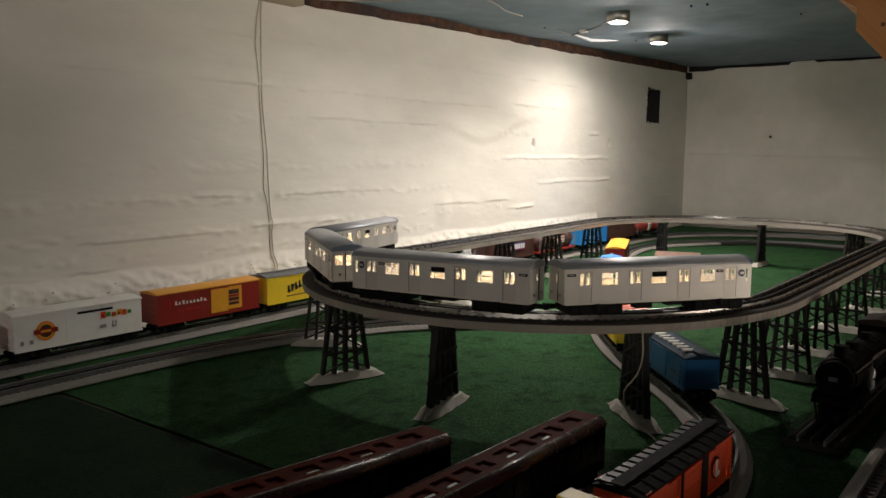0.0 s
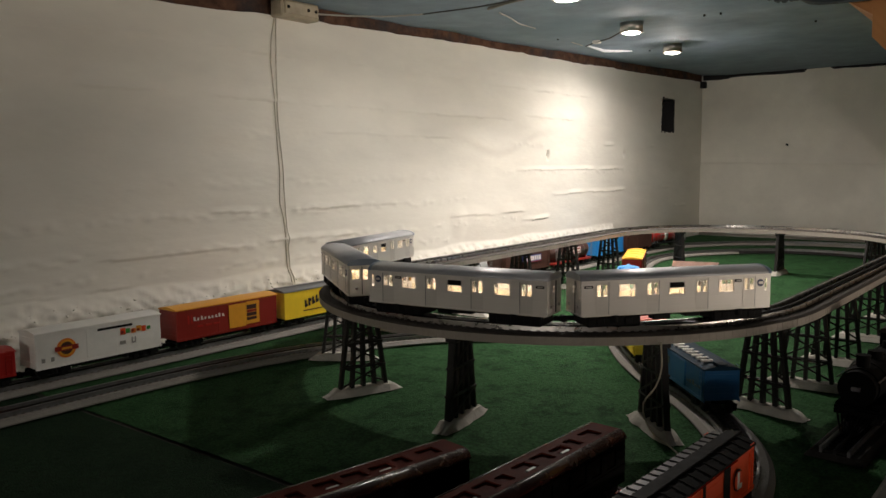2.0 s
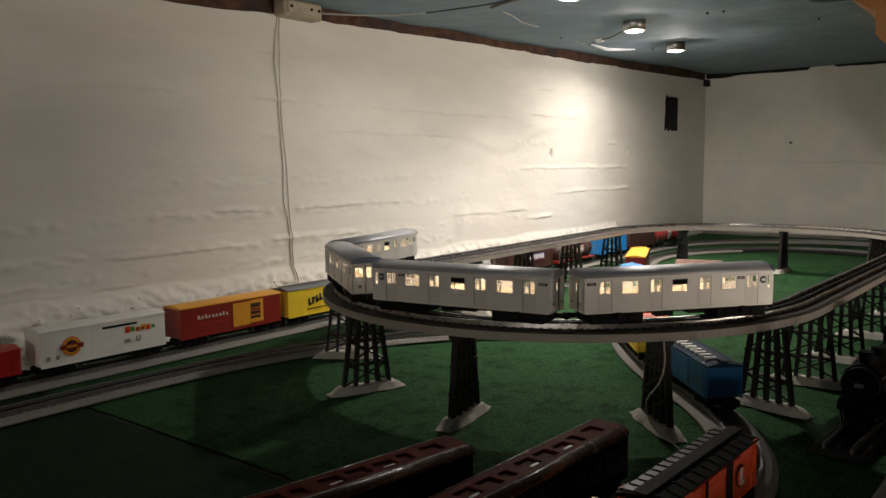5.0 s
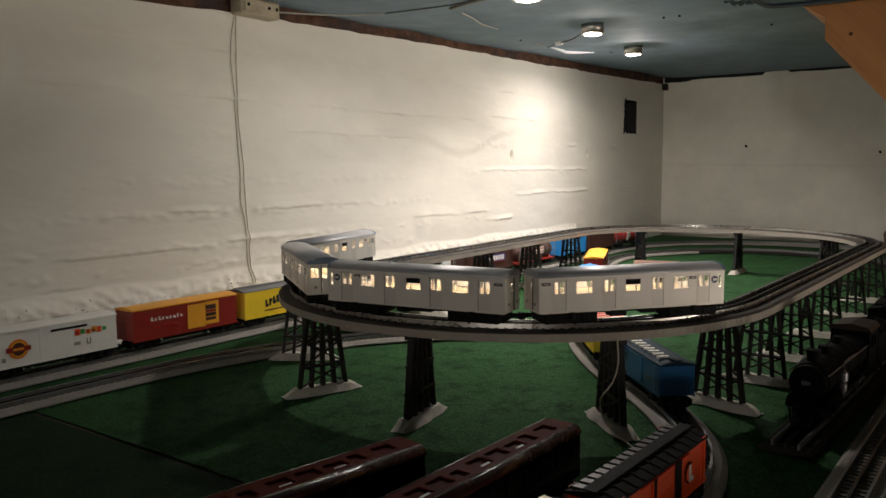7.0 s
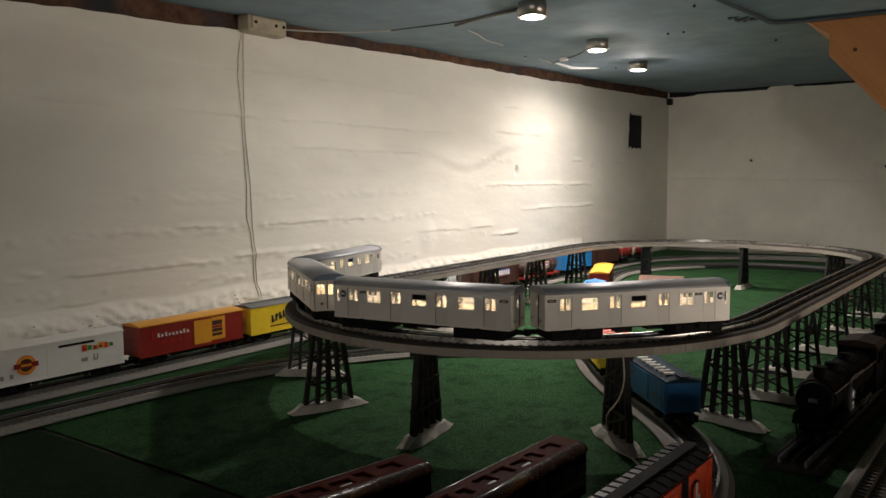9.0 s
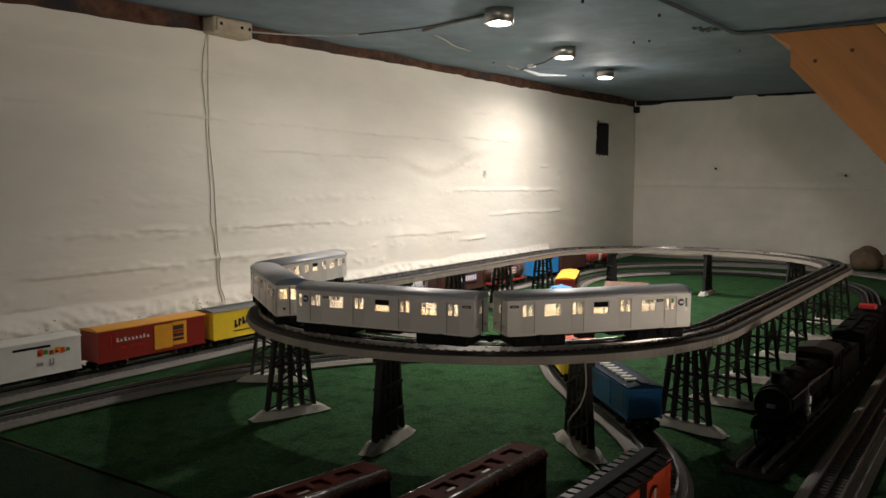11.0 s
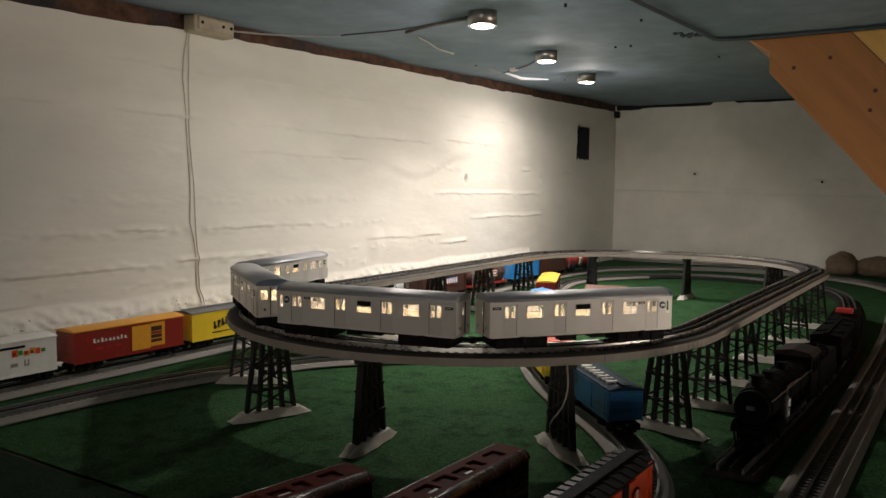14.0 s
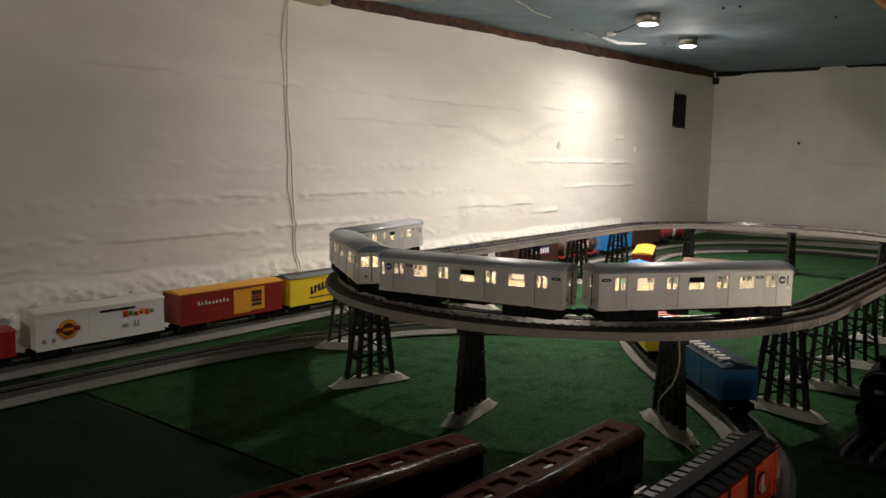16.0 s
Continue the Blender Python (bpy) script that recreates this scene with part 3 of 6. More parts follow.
# ---- tracks ----
def track(name, label, pts, closed=False, half=0.036, high=0.009, deep=0.0, bed=M_BED, tie=M_TIEG, top=None):
    """Roadbed with sleepers and three rails along the points, which lie at the roadbed's foot."""
    root = thing(name, label, "model track")
    u, w = (high * 0.68, half * 0.88) if top else (high * 0.25, half * 0.80)      # top of the upright edge, half width of the flat top
    part("roadbed", sweep(nb(), pts, [(-half, -deep), (half, -deep), (half, u), (w, high), (-w, high), (-half, u)], closed), bed, root)
    if top:
        part("ballast_top", sweep(nb(), pts, [(-half * 1.004, u), (-w, high - 0.002), (w, high - 0.002), (half * 1.004, u), (half * 1.008, u + 0.0006), (w, high + 0.0005), (-w, high + 0.0005), (-half * 1.008, u + 0.0006)], closed), top, root, "dark brown ballast moulding")
        bm = nb()
        for p, a in along(pts, closed, 0.0125):
            turn = Matrix.Translation(p) @ Matrix.Rotation(a, 4, "Z")
            for s in (-1, 1):
                bmesh.ops.create_cube(bm, size=1.0, matrix=turn @ Matrix.Translation((0, s * half, (u - deep) / 2)) @ Matrix.Diagonal((0.0022, 0.0010, u + deep - 0.0012, 1)))
        tagged(part("edge_ribs", bm, bed, root, "moulded ribs along the edges"), kind="stuff")
    rm = M_RAIL if top else M_RAILG
    for s, m, h in ((-0.0165, rm, 0.0075), (0.0165, rm, 0.0075), (0.0, M_RAILC, 0.0070)):
        part("rail", sweep(nb(), pts, [(s - 0.0018, high), (s + 0.0018, high), (s + 0.0016, high + h), (s - 0.0016, high + h)], closed), m, root)
    bm = nb()
    for p, a in along(pts, closed, 0.0125):
        mm = Matrix.Translation(p + Vector((0, 0, high + 0.0008))) @ Matrix.Rotation(a, 4, "Z") @ Matrix.Diagonal((0.0052, 0.039, 0.0020, 1))
        bmesh.ops.create_cube(bm, size=1.0, matrix=mm)
    tagged(part("sleeper_strip", bm, tie, root, "dark brown moulded sleepers"), kind="stuff")
    return root


def oval(c1, c2, cy, r, zf, n=90):
    out = []
    for k in range(n + 1):
        a = math.pi / 2 + math.pi * k / n
        out.append((c1 + r * math.cos(a), cy + r * math.sin(a)))
    for k in range(1, 8):
        out.append((c1 + (c2 - c1) * k / 8, cy - r))
    for k in range(n + 1):
        a = -math.pi / 2 + math.pi * k / n
        out.append((c2 + r * math.cos(a), cy + r * math.sin(a)))
    for k in range(1, 8):
        out.append((c2 + (c1 - c2) * k / 8, cy + r))
    return [(x, y, zf(x)) for x, y in out]


def warp(x, y):
    """The near straight drifts outwards towards the far end."""
    return y if y > CY else CY + (y - CY) * (1 + 0.10 * min(max(x - 1.2, 0), 1.25))


RAIL_H = 0.0165
DECK_T = 0.0145
LOOP = [(x, warp(x, y), z) for x, y, z in oval(C1X, C2X, CY, LOOP_R, lambda x: deck_z(x) - 0.009)]
track("elevated_track", "grey three-rail track oval raised on black trestles", LOOP, True, 0.0385, 0.009, DECK_T - 0.009, bed=M_DECK, tie=M_TIE, top=M_BALLAST)

G = TABLE
OUTER = [(-0.72, 1.39, G), (0.3, 1.39, G), (1.4, 1.39, G), (2.6, 1.39, G), (3.25, 1.39, G)]
OUTER += [(3.33 + 0.645 * math.sin(a), 0.735 + 0.655 * math.cos(a), G) for a in [math.pi * k / 12 for k in range(1, 12)]]
OUTER += [(3.25, 0.083, G), (2.4, 0.067, G), (1.6, 0.086, G), (1.0, 0.109, G), (0.4, 0.125, G), (-0.3, 0.125, G)]
track("outer_track", "grey three-rail track along the wall and round the layout", smooth_line(OUTER))
LEFT = [(-0.72, 1.240, G), (0.3, 1.242, G), (0.75, 1.240, G), (1.0, 1.206, G), (1.18, 1.142, G), (1.325, 1.055, G), (1.43, 0.935, G), (1.50, 0.80, G)]
track("siding_track", "grey three-rail track curving under the raised oval", smooth_line(LEFT), half=0.034)
DIAG = [(3.45, 1.06, G), (3.25, 1.19, G), (3.05, 1.245, G), (2.80, 1.215, G), (2.44, 1.085, G), (2.02, 0.925, G), (1.78, 0.830, G), (1.60, 0.748, G), (1.43, 0.645, G), (1.30, 0.540, G),
        (1.19, 0.430, G), (1.08, 0.345, G), (0.97, 0.290, G), (0.85, 0.266, G), (0.72, 0.266, G), (0.5, 0.285, G), (0.1, 0.33, G), (-0.4, 0.40, G)]
DIAG_PTS = smooth_line(DIAG)
track("crossing_track", "grey three-rail track running across the grass", DIAG_PTS)
INNER = [(3.42, 1.085, G), (3.52, 0.97, G), (3.575, 0.83, G), (3.575, 0.68, G), (3.50, 0.48, G), (3.37, 0.34, G), (3.15, 0.255, G), (2.85, 0.212, G), (2.5, 0.182, G), (2.1, 0.160, G), (1.8, 0.162, G), (1.5, 0.176, G), (1.25, 0.192, G), (1.06, 0.205, G)]
INNER_PTS = smooth_line(INNER)
track("inner_track", "three-rail track beside the trestles, darkened for its shade", INNER_PTS, bed=M_BEDD, tie=M_BEDD)


# ---- trestle bents ----
def trestle_bent():
    """A timber-style bent, 0.122 high, across the track (local y); its foot at the origin."""
    root = thing("trestle_bent", "black timber-style trestle bent on a white plaster foot", "trestle", "trestles under the raised oval")
    h, b = 0.1235, 0.0075
    bm = nb()
    nu, nv = 26, 10
    g = []
    for i in range(nu + 1):
        y = -0.070 + 0.140 * i / nu
        row = []
        for j in range(nv + 1):
            v = -1 + 2 * j / nv
            w = 0.0185 * (1 - 0.35 * max(0, abs(y) / 0.070 - 0.6) / 0.4) + 0.003 * noise.noise((y * 45, v, 3))
            up = min(1.0, 2.2 * (1 - abs(v))) * min(1.0, (0.0701 - abs(y)) / 0.020)
            row.append(bm.verts.new((v * w, y + 0.003 * noise.noise((v * 3, y * 30, 7)), -0.0012 + 0.0110 * up * (1 + 0.28 * noise.noise((y * 70, v * 2.2, 1))))))
        g.append(row)
    for i in range(nu):
        for j in range(nv):
            bm.faces.new((g[i][j], g[i + 1][j], g[i + 1][j + 1], g[i][j + 1]))
    part("plaster_foot", bm, M_PLASTER, root, "white plaster foot")
    for yb, yt in ((-0.042, -0.026), (-0.021, -0.013), (0.0, 0.0), (0.021, 0.013), (0.042, 0.026)):
        part("leg", stick(nb(), (0, yb, b), (0, yt, h - 0.006), 0.0095, 0.0056), M_TRESTLE, root)
    for s in (-1, 1):
        for z, w in ((0.042, 0.040), (0.080, 0.035)):
            part("girt", stick(nb(), (s * 0.0046, -w, z), (s * 0.0046, w, z), 0.0044, 0.0030), M_TRESTLE, root)
        for z0, z1, w0, w1 in ((0.012, 0.042, 0.041, 0.037), (0.044, 0.080, 0.037, 0.032), (0.082, 0.113, 0.031, 0.027)):
            part("brace", stick(nb(), (s * 0.0046, -s * w0, z0), (s * 0.0046, s * w1, z1), 0.0034, 0.0026), M_TRESTLE, root)
    part("cap_beam", bx(nb(), -0.009, 0.009, -0.032, 0.032, h - 0.007, h, 0.001), M_TRESTLE, root)
    return root


SPOTS = [(C1X + LOOP_R * math.cos(radians(a)), CY + LOOP_R * math.sin(radians(a)), radians(a - 90)) for a in (126, 159, 189.4, 227.7, 256)]
SPOTS += [(x, CY - LOOP_R, 0.0) for x in (1.41, 1.61, 1.87, 2.145, 2.43)]
SPOTS += [(C2X + LOOP_R * math.cos(radians(a)), CY + LOOP_R * math.sin(radians(a)), radians(a - 90)) for a in (-43, -2, 44)]
SPOTS += [(x, CY + LOOP_R, 0.0) for x in (2.435, 2.15, 1.875, 1.615, 1.345)]
BENT = None
for x, y, a in SPOTS:
    y = warp(x, y)
    k = (deck_z(x) - DECK_T - TABLE) / 0.1235
    m = Matrix.LocRotScale((x, y, TABLE), Euler((0, 0, a)), (1, 1, k))
    if BENT is None:
        BENT = trestle_bent()
        BENT.matrix_basis = m
        BENT.scale = (1, 1, 1)
        BENT_SC = k
    else:
        copy_thing(BENT, m)
BENT.scale = (1, 1, BENT_SC)


# ---- rolling stock ----
def truck(root, x, z, wb=0.036, hw=0.020, r=0.0095, cover=True, mat_=None):
    """A bogie under a car at x; z is the rail's top."""
    mat_ = mat_ or M_BLACK
    bm = nb()
    for s in (-1, 1):
        bx(bm, x - wb / 2 - 0.012, x + wb / 2 + 0.012, s * hw - 0.003, s * hw + 0.003, z + 0.007, z + 0.0165, 0.0015)
        for q in (-1, 1):
            bx(bm, x + q * wb / 2 - 0.006, x + q * wb / 2 + 0.006, s * (hw + 0.002) - 0.003, s * (hw + 0.002) + 0.003, z + 0.004, z + 0.014, 0.001)
        cyl(bm, (x, s * (hw + 0.003), z + 0.008), (x, s * (hw + 0.003), z + 0.018), 0.005, 10)
    bx(bm, x - 0.008, x + 0.008, -hw, hw, z + 0.010, z + 0.018)
    t = part("truck", bm, mat_, root, "black bogie")
    for q in (-1, 1):
        bm = nb()
        cyl(bm, (x + q * wb / 2, -0.0185, z + r), (x + q * wb / 2, -0.0135, z + r), r, 16)
        cyl(bm, (x + q * wb / 2, 0.0135, z + r), (x + q * wb / 2, 0.0185, z + r), r, 16)
        cyl(bm, (x + q * wb / 2, -0.0135, z + r), (x + q * wb / 2, 0.0135, z + r), 0.002, 8)
        part("wheelset", bm, M_RAILC, t)
    return t


def coupler(root, x, s, z):
    bm = nb()
    bx(bm, min(x, x + s * 0.014), max(x, x + s * 0.014), -0.003, 0.003, z + 0.008, z + 0.014)
    bx(bm, min(x + s * 0.011, x + s * 0.019), max(x + s * 0.011, x + s * 0.019), -0.006, 0.006, z + 0.0065, z + 0.0155, 0.0015)
    part("coupler", bm, M_BLACK, root)


def panel(bm, y, t, xs, zs, holes):
    """An upright wall panel in the plane y, t thick inwards, cut by the openings (x0, x1, z0, z1)."""
    cx = sorted({*xs, *[h[0] for h in holes], *[h[1] for h in holes]})
    cz = sorted({*zs, *[h[2] for h in holes], *[h[3] for h in holes]})
    for a, b in zip(cx, cx[1:]):
        for c, d in zip(cz, cz[1:]):
            mx, mz = (a + b) / 2, (c + d) / 2
            if any(h[0] < mx < h[1] and h[2] < mz < h[3] for h in holes):
                continue
            for yy in (y, y + t):
                bm.faces.new([bm.verts.new((a, yy, c)), bm.verts.new((b, yy, c)), bm.verts.new((b, yy, d)), bm.verts.new((a, yy, d))])
    for a, b, c, d in holes:
        for (xa, za), (xb, zb) in (((a, c), (b, c)), ((b, c), (b, d)), ((b, d), (a, d)), ((a, d), (a, c))):
            bm.faces.new([bm.verts.new((xa, y, za)), bm.verts.new((xb, y, zb)), bm.verts.new((xb, y + t, zb)), bm.verts.new((xa, y + t, za))])
    bmesh.ops.remove_doubles(bm, verts=bm.verts[:], dist=1e-6)


SUB_L, SUB_W, SUB_Z0, SUB_H = 0.2930, 0.056, 0.0175, 0.0498     # body length, width, floor over the rail, side height


def subway_car():
    """A stainless subway car, cab end at +x; the origin is on the rail's top under its middle."""
    root = thing("subway_car", "stainless steel model subway car with lit windows and grey roof", "model train car", "cars of the subway train")
    L, W, z0 = SUB_L, SUB_W, SUB_Z0
    z1 = z0 + SUB_H
    X = lambda f: -L / 2 + f * L
    Z = lambda f: z0 + f * SUB_H
    doors = [(0.070, 0.135), (0.330, 0.395), (0.590, 0.655), (0.846, 0.913)]
    wins = [(0.190, 0.272), (0.450, 0.530), (0.716, 0.795)]
    holes = []
    for a, b in doors:
        mid = (a + b) / 2
        holes += [(X(a + 0.006), X(mid - 0.004), Z(0.55), Z(0.87)), (X(mid + 0.004), X(b - 0.006), Z(0.55), Z(0.87))]
    for a, b in wins:
        holes += [(X(a), X(b), Z(0.52), Z(0.69)), (X(a), X(b), Z(0.71), Z(0.86))]
    holes.append((X(0.968), X(0.982), Z(0.50), Z(0.86)))
    for s in (-1, 1):
        bm = nb()
        panel(bm, s * W / 2, -s * 0.0018, (X(0), X(1)), (z0, z1), holes)
        sp = part("side_panel", bm, M_STEEL, root, "brushed stainless steel side")
        part("skirt_rib", box(X(0.0), X(1.0), s * W / 2 - 0.0008, s * W / 2 + 0.0008, Z(0.0), Z(0.035)), M_STEEL, sp)
        part("belt_rib", box(X(0.0), X(1.0), s * W / 2 - 0.0004, s * W / 2 + 0.0005, Z(0.405), Z(0.42)), M_STEEL, sp)
        part("eave_rib", box(X(0.0), X(1.0), s * W / 2 - 0.0004, s * W / 2 + 0.0007, Z(0.965), Z(0.995)), M_STEEL, sp)
        # ends: cab windows and a door between them
        e = nb()
        eh = [(-0.0225, -0.0095, Z(0.55), Z(0.86)), (0.0095, 0.0225, Z(0.55), Z(0.86)), (-0.004, 0.004, Z(0.52), Z(0.86))] if s > 0 else [(-0.003, 0.003, Z(0.58), Z(0.80))]
        panel(e, 0, 0.0018, (-W / 2 + 0.0019, W / 2 - 0.0019), (z0, z1 + 0.004), eh)
        bmesh.ops.transform(e, matrix=Matrix.Translation((s * L / 2, 0, 0)) @ Matrix.Rotation(s * math.pi / 2, 4, "Z"), verts=e.verts[:])
        ep = part("end_panel", e, M_STEEL, root, "stainless steel car end")
        for h in eh:
            part("pane", box(s * (L / 2 - 0.0010) - 0.0002, s * (L / 2 - 0.0010) + 0.0002, h[0], h[1], h[2], h[3]), M_GLASS, ep)
    # arched roof
    n = 12
    arc = [(W / 2 * 1.015 * math.cos(math.pi * k / n), z1 - 0.0006 + 0.0105 * math.sin(math.pi * k / n) ** 0.8) for k in range(n + 1)]
    rf = part("roof", prism(nb(), arc, X(-0.004), X(1.004)), M_ROOF, root, "grey-blue arched roof", True)
    for p in rf.data.polygons:
        p.use_smooth = len(p.vertices) == 4
    part("roof_edge", prism(nb(), [(y * 1.02, z + 0.0004) for y, z in arc], X(0.989), X(1.005)), M_HOOD, root, "blue-grey roof hood")
    # doors with frames, windows with panes
    for s in (-1, 1):
        y = s * W / 2
        for a, b in doors:
            mid = (a + b) / 2
            for p, q in ((a, mid), (mid, b)):
                lf = nb()
                hole = [(X(a + 0.006), X(mid - 0.004), Z(0.55), Z(0.87))] if p == a else [(X(mid + 0.004), X(b - 0.006), Z(0.55), Z(0.87))]
                panel(lf, y + s * 0.0006, -s * 0.0005, (X(p) + 0.0003, X(q) - 0.0003), (Z(0.05), Z(0.93)), hole)
                d = part("door_leaf", lf, M_STEELD, root, "stainless sliding door leaf")
                h = hole[0]
                part("pane", box(h[0], h[1], y - s * 0.0014 - 0.0002, y - s * 0.0014 + 0.0002, h[2], h[3]), M_GLASS, d)
            part("door_post", bx(nb(), X(b) - 0.0001, X(b) + 0.0007, y - 0.0004, y + 0.0009, Z(0.05), Z(0.93)), M_GREY, root, "dark rubber door edge")
        for i, (a, b) in enumerate(wins):
            fr = nb()
            w = 0.0010
            for za, zb in ((Z(0.50), Z(0.52)), (Z(0.69), Z(0.71)), (Z(0.86), Z(0.88))):
                bx(fr, X(a) - w, X(b) + w, y - 0.0006, y + 0.0008, za, zb)
            for xa in (X(a) - w, X(b)):
                bx(fr, xa, xa + w, y - 0.0006, y + 0.0008, Z(0.52), Z(0.86))
            wn = part("window", fr, M_STEELD, root, "two-part window")
            part("pane", box(X(a), X(b), y - s * 0.0012 - 0.0002, y - s * 0.0012 + 0.0002, Z(0.52), Z(0.69)), M_GLASS, wn)
            if i == 1:
                part("roll_sign", box(X(a) + 0.0002, X(b) - 0.0002, y - s * 0.0010 - 0.0003, y - s * 0.0010 + 0.0003, Z(0.71), Z(0.86)), M_GLOSSK, wn, "black destination sign")
            else:
                part("pane", box(X(a), X(b), y - s * 0.0012 - 0.0002, y - s * 0.0012 + 0.0002, Z(0.71), Z(0.86)), M_GLASS, wn)
        for f0, f1 in ((0.012, 0.055), (0.800, 0.838)):
            sg = part("line_sign", bx(nb(), X(f0), X(f1), y - 0.0006, y + 0.0007, Z(0.785), Z(0.86)), M_GLOSSK, root, "small black line sign")
            part("sign_bar", bx(nb(), X(f0) + 0.002, X(f1) - 0.002, y - 0.0009, y + 0.0010, Z(0.815), Z(0.835)), M_STEELD, sg)
        bm = nb()
        cyl(bm, (X(0.943), y - s * 0.0006, Z(0.735)), (X(0.943), y + s * 0.0008, Z(0.735)), 0.0053, 20)
        lg = part("round_emblem", bm, M_NAVY, root, "dark blue round emblem")
        part("emblem_bar", bx(nb(), X(0.943) - 0.003, X(0.943) + 0.004, y - 0.0010, y + 0.0010, Z(0.70), Z(0.77)), M_STEELD, lg)
    # inside
    part("floor_deck", box(X(0.01), X(0.99), -W / 2 + 0.002, W / 2 - 0.002, z0 - 0.001, z0 + 0.0015), M_CREAM, root)
    bm = nb()
    for s in (-1, 1):
        bx(bm, X(0.14), X(0.84), s * (W / 2 - 0.011) - 0.006, s * (W / 2 - 0.011) + 0.006, z0 + 0.0015, z0 + 0.016)
        bx(bm, X(0.14), X(0.84), s * (W / 2 - 0.0045) - 0.001, s * (W / 2 - 0.0045) + 0.001, z0 + 0.016, z0 + 0.026)
    part("bench_seat", bm, M_CREAM, root)
    bm = nb()
    for f in (0.165, 0.30, 0.425, 0.56, 0.69, 0.82):
        cyl(bm, (X(f), 0, z0 + 0.0015), (X(f), 0, z1), 0.0009, 6)
    part("grab_pole", bm, M_CHROME, root)
    part("interior_lamp", box(X(0.04), X(0.96), -0.006, 0.006, z1 - 0.0025, z1 - 0.0012), M_INLIGHT, root, "warm strip lamp")
    part("inner_ceiling", box(X(0.01), X(0.99), -W / 2 + 0.002, W / 2 - 0.002, z1 - 0.0011, z1 - 0.0007), M_CREAM, root)
    # underside
    bm = nb()
    bx(bm, X(0.02), X(0.98), -0.022, 0.022, z0 - 0.0035, z0 - 0.0010)
    for f0, f1, s, d in ((0.38, 0.47, -1, 0.010), (0.52, 0.60, 1, 0.009), (0.40, 0.56, 1, 0.007), (0.55, 0.63, -1, 0.008)):
        bx(bm, X(f0), X(f1), s * 0.014 - 0.008, s * 0.014 + 0.008, z0 - d, z0 - 0.001, 0.001)
    part("underframe", bm, M_BLACK, root)
    for f in (0.17, 0.83):
        truck(root, X(f), 0, 0.042, 0.0225, 0.0095)
        part("truck_motor", bx(nb(), X(f) - 0.040, X(f) + 0.040, -0.0262, 0.0262, 0.0016, z0 - 0.0012, 0.002), M_BLACK, root)
    for s in (-1, 1):
        coupler(root, s * L / 2, s, 0.001)
        for y in (-0.015, 0.015):
            bm = nb()
            cyl(bm, (s * (L / 2 + 0.0005), y, Z(0.24)), (s * (L / 2 + 0.0022), y, Z(0.24)), 0.0022, 12)
            part("headlight", bm, M_CHROME, root)
        part("end_door", bx(nb(), s * L / 2 - 0.0004 if s > 0 else s * L / 2 - 0.0012, s * L / 2 + 0.0012 if s > 0 else s * L / 2 + 0.0004, -0.0062, -0.0052, Z(0.03), Z(0.95)), M_BLACK, root)
        part("anticlimber", bx(nb(), s * L / 2 - 0.002, s * L / 2 + 0.002, -W / 2 * 0.92, W / 2 * 0.92, Z(0.005), Z(0.05), 0.0006), M_STEELD, root)
    return root


def loop_point(s):
    """Place and heading on the raised oval, s metres on from its left tip, towards the near side."""
    q = math.pi / 2 * LOOP_R
    ln = C2X - C1X
    if s < -q:
        return Vector((C1X + (-s - q), CY + LOOP_R, 0)), math.pi
    if s < q:
        a = math.pi + s / LOOP_R
        return Vector((C1X + LOOP_R * math.cos(a), CY + LOOP_R * math.sin(a), 0)), a + math.pi / 2
    return Vector((C1X + (s - q), CY - LOOP_R, 0)), 0.0


def on_loop(s, flip, half):
    a, b = loop_point(s - half)[0], loop_point(s + half)[0]
    d = b - a
    mid = (a + b) / 2
    z = deck_z(mid.x) + 0.0075
    return pose(mid.x, mid.y, z, 0, 0, math.degrees(math.atan2(d.y, d.x)) + (180 if flip else 0))


SUB = subway_car()
SUBS = [(0.382, False), (0.066, True), (-0.262, False), (-0.568, True)]
SUB.matrix_basis = on_loop(SUBS[0][0], SUBS[0][1], 0.10)
for s, fl in SUBS[1:]:
    copy_thing(SUB, on_loop(s, fl, 0.10))

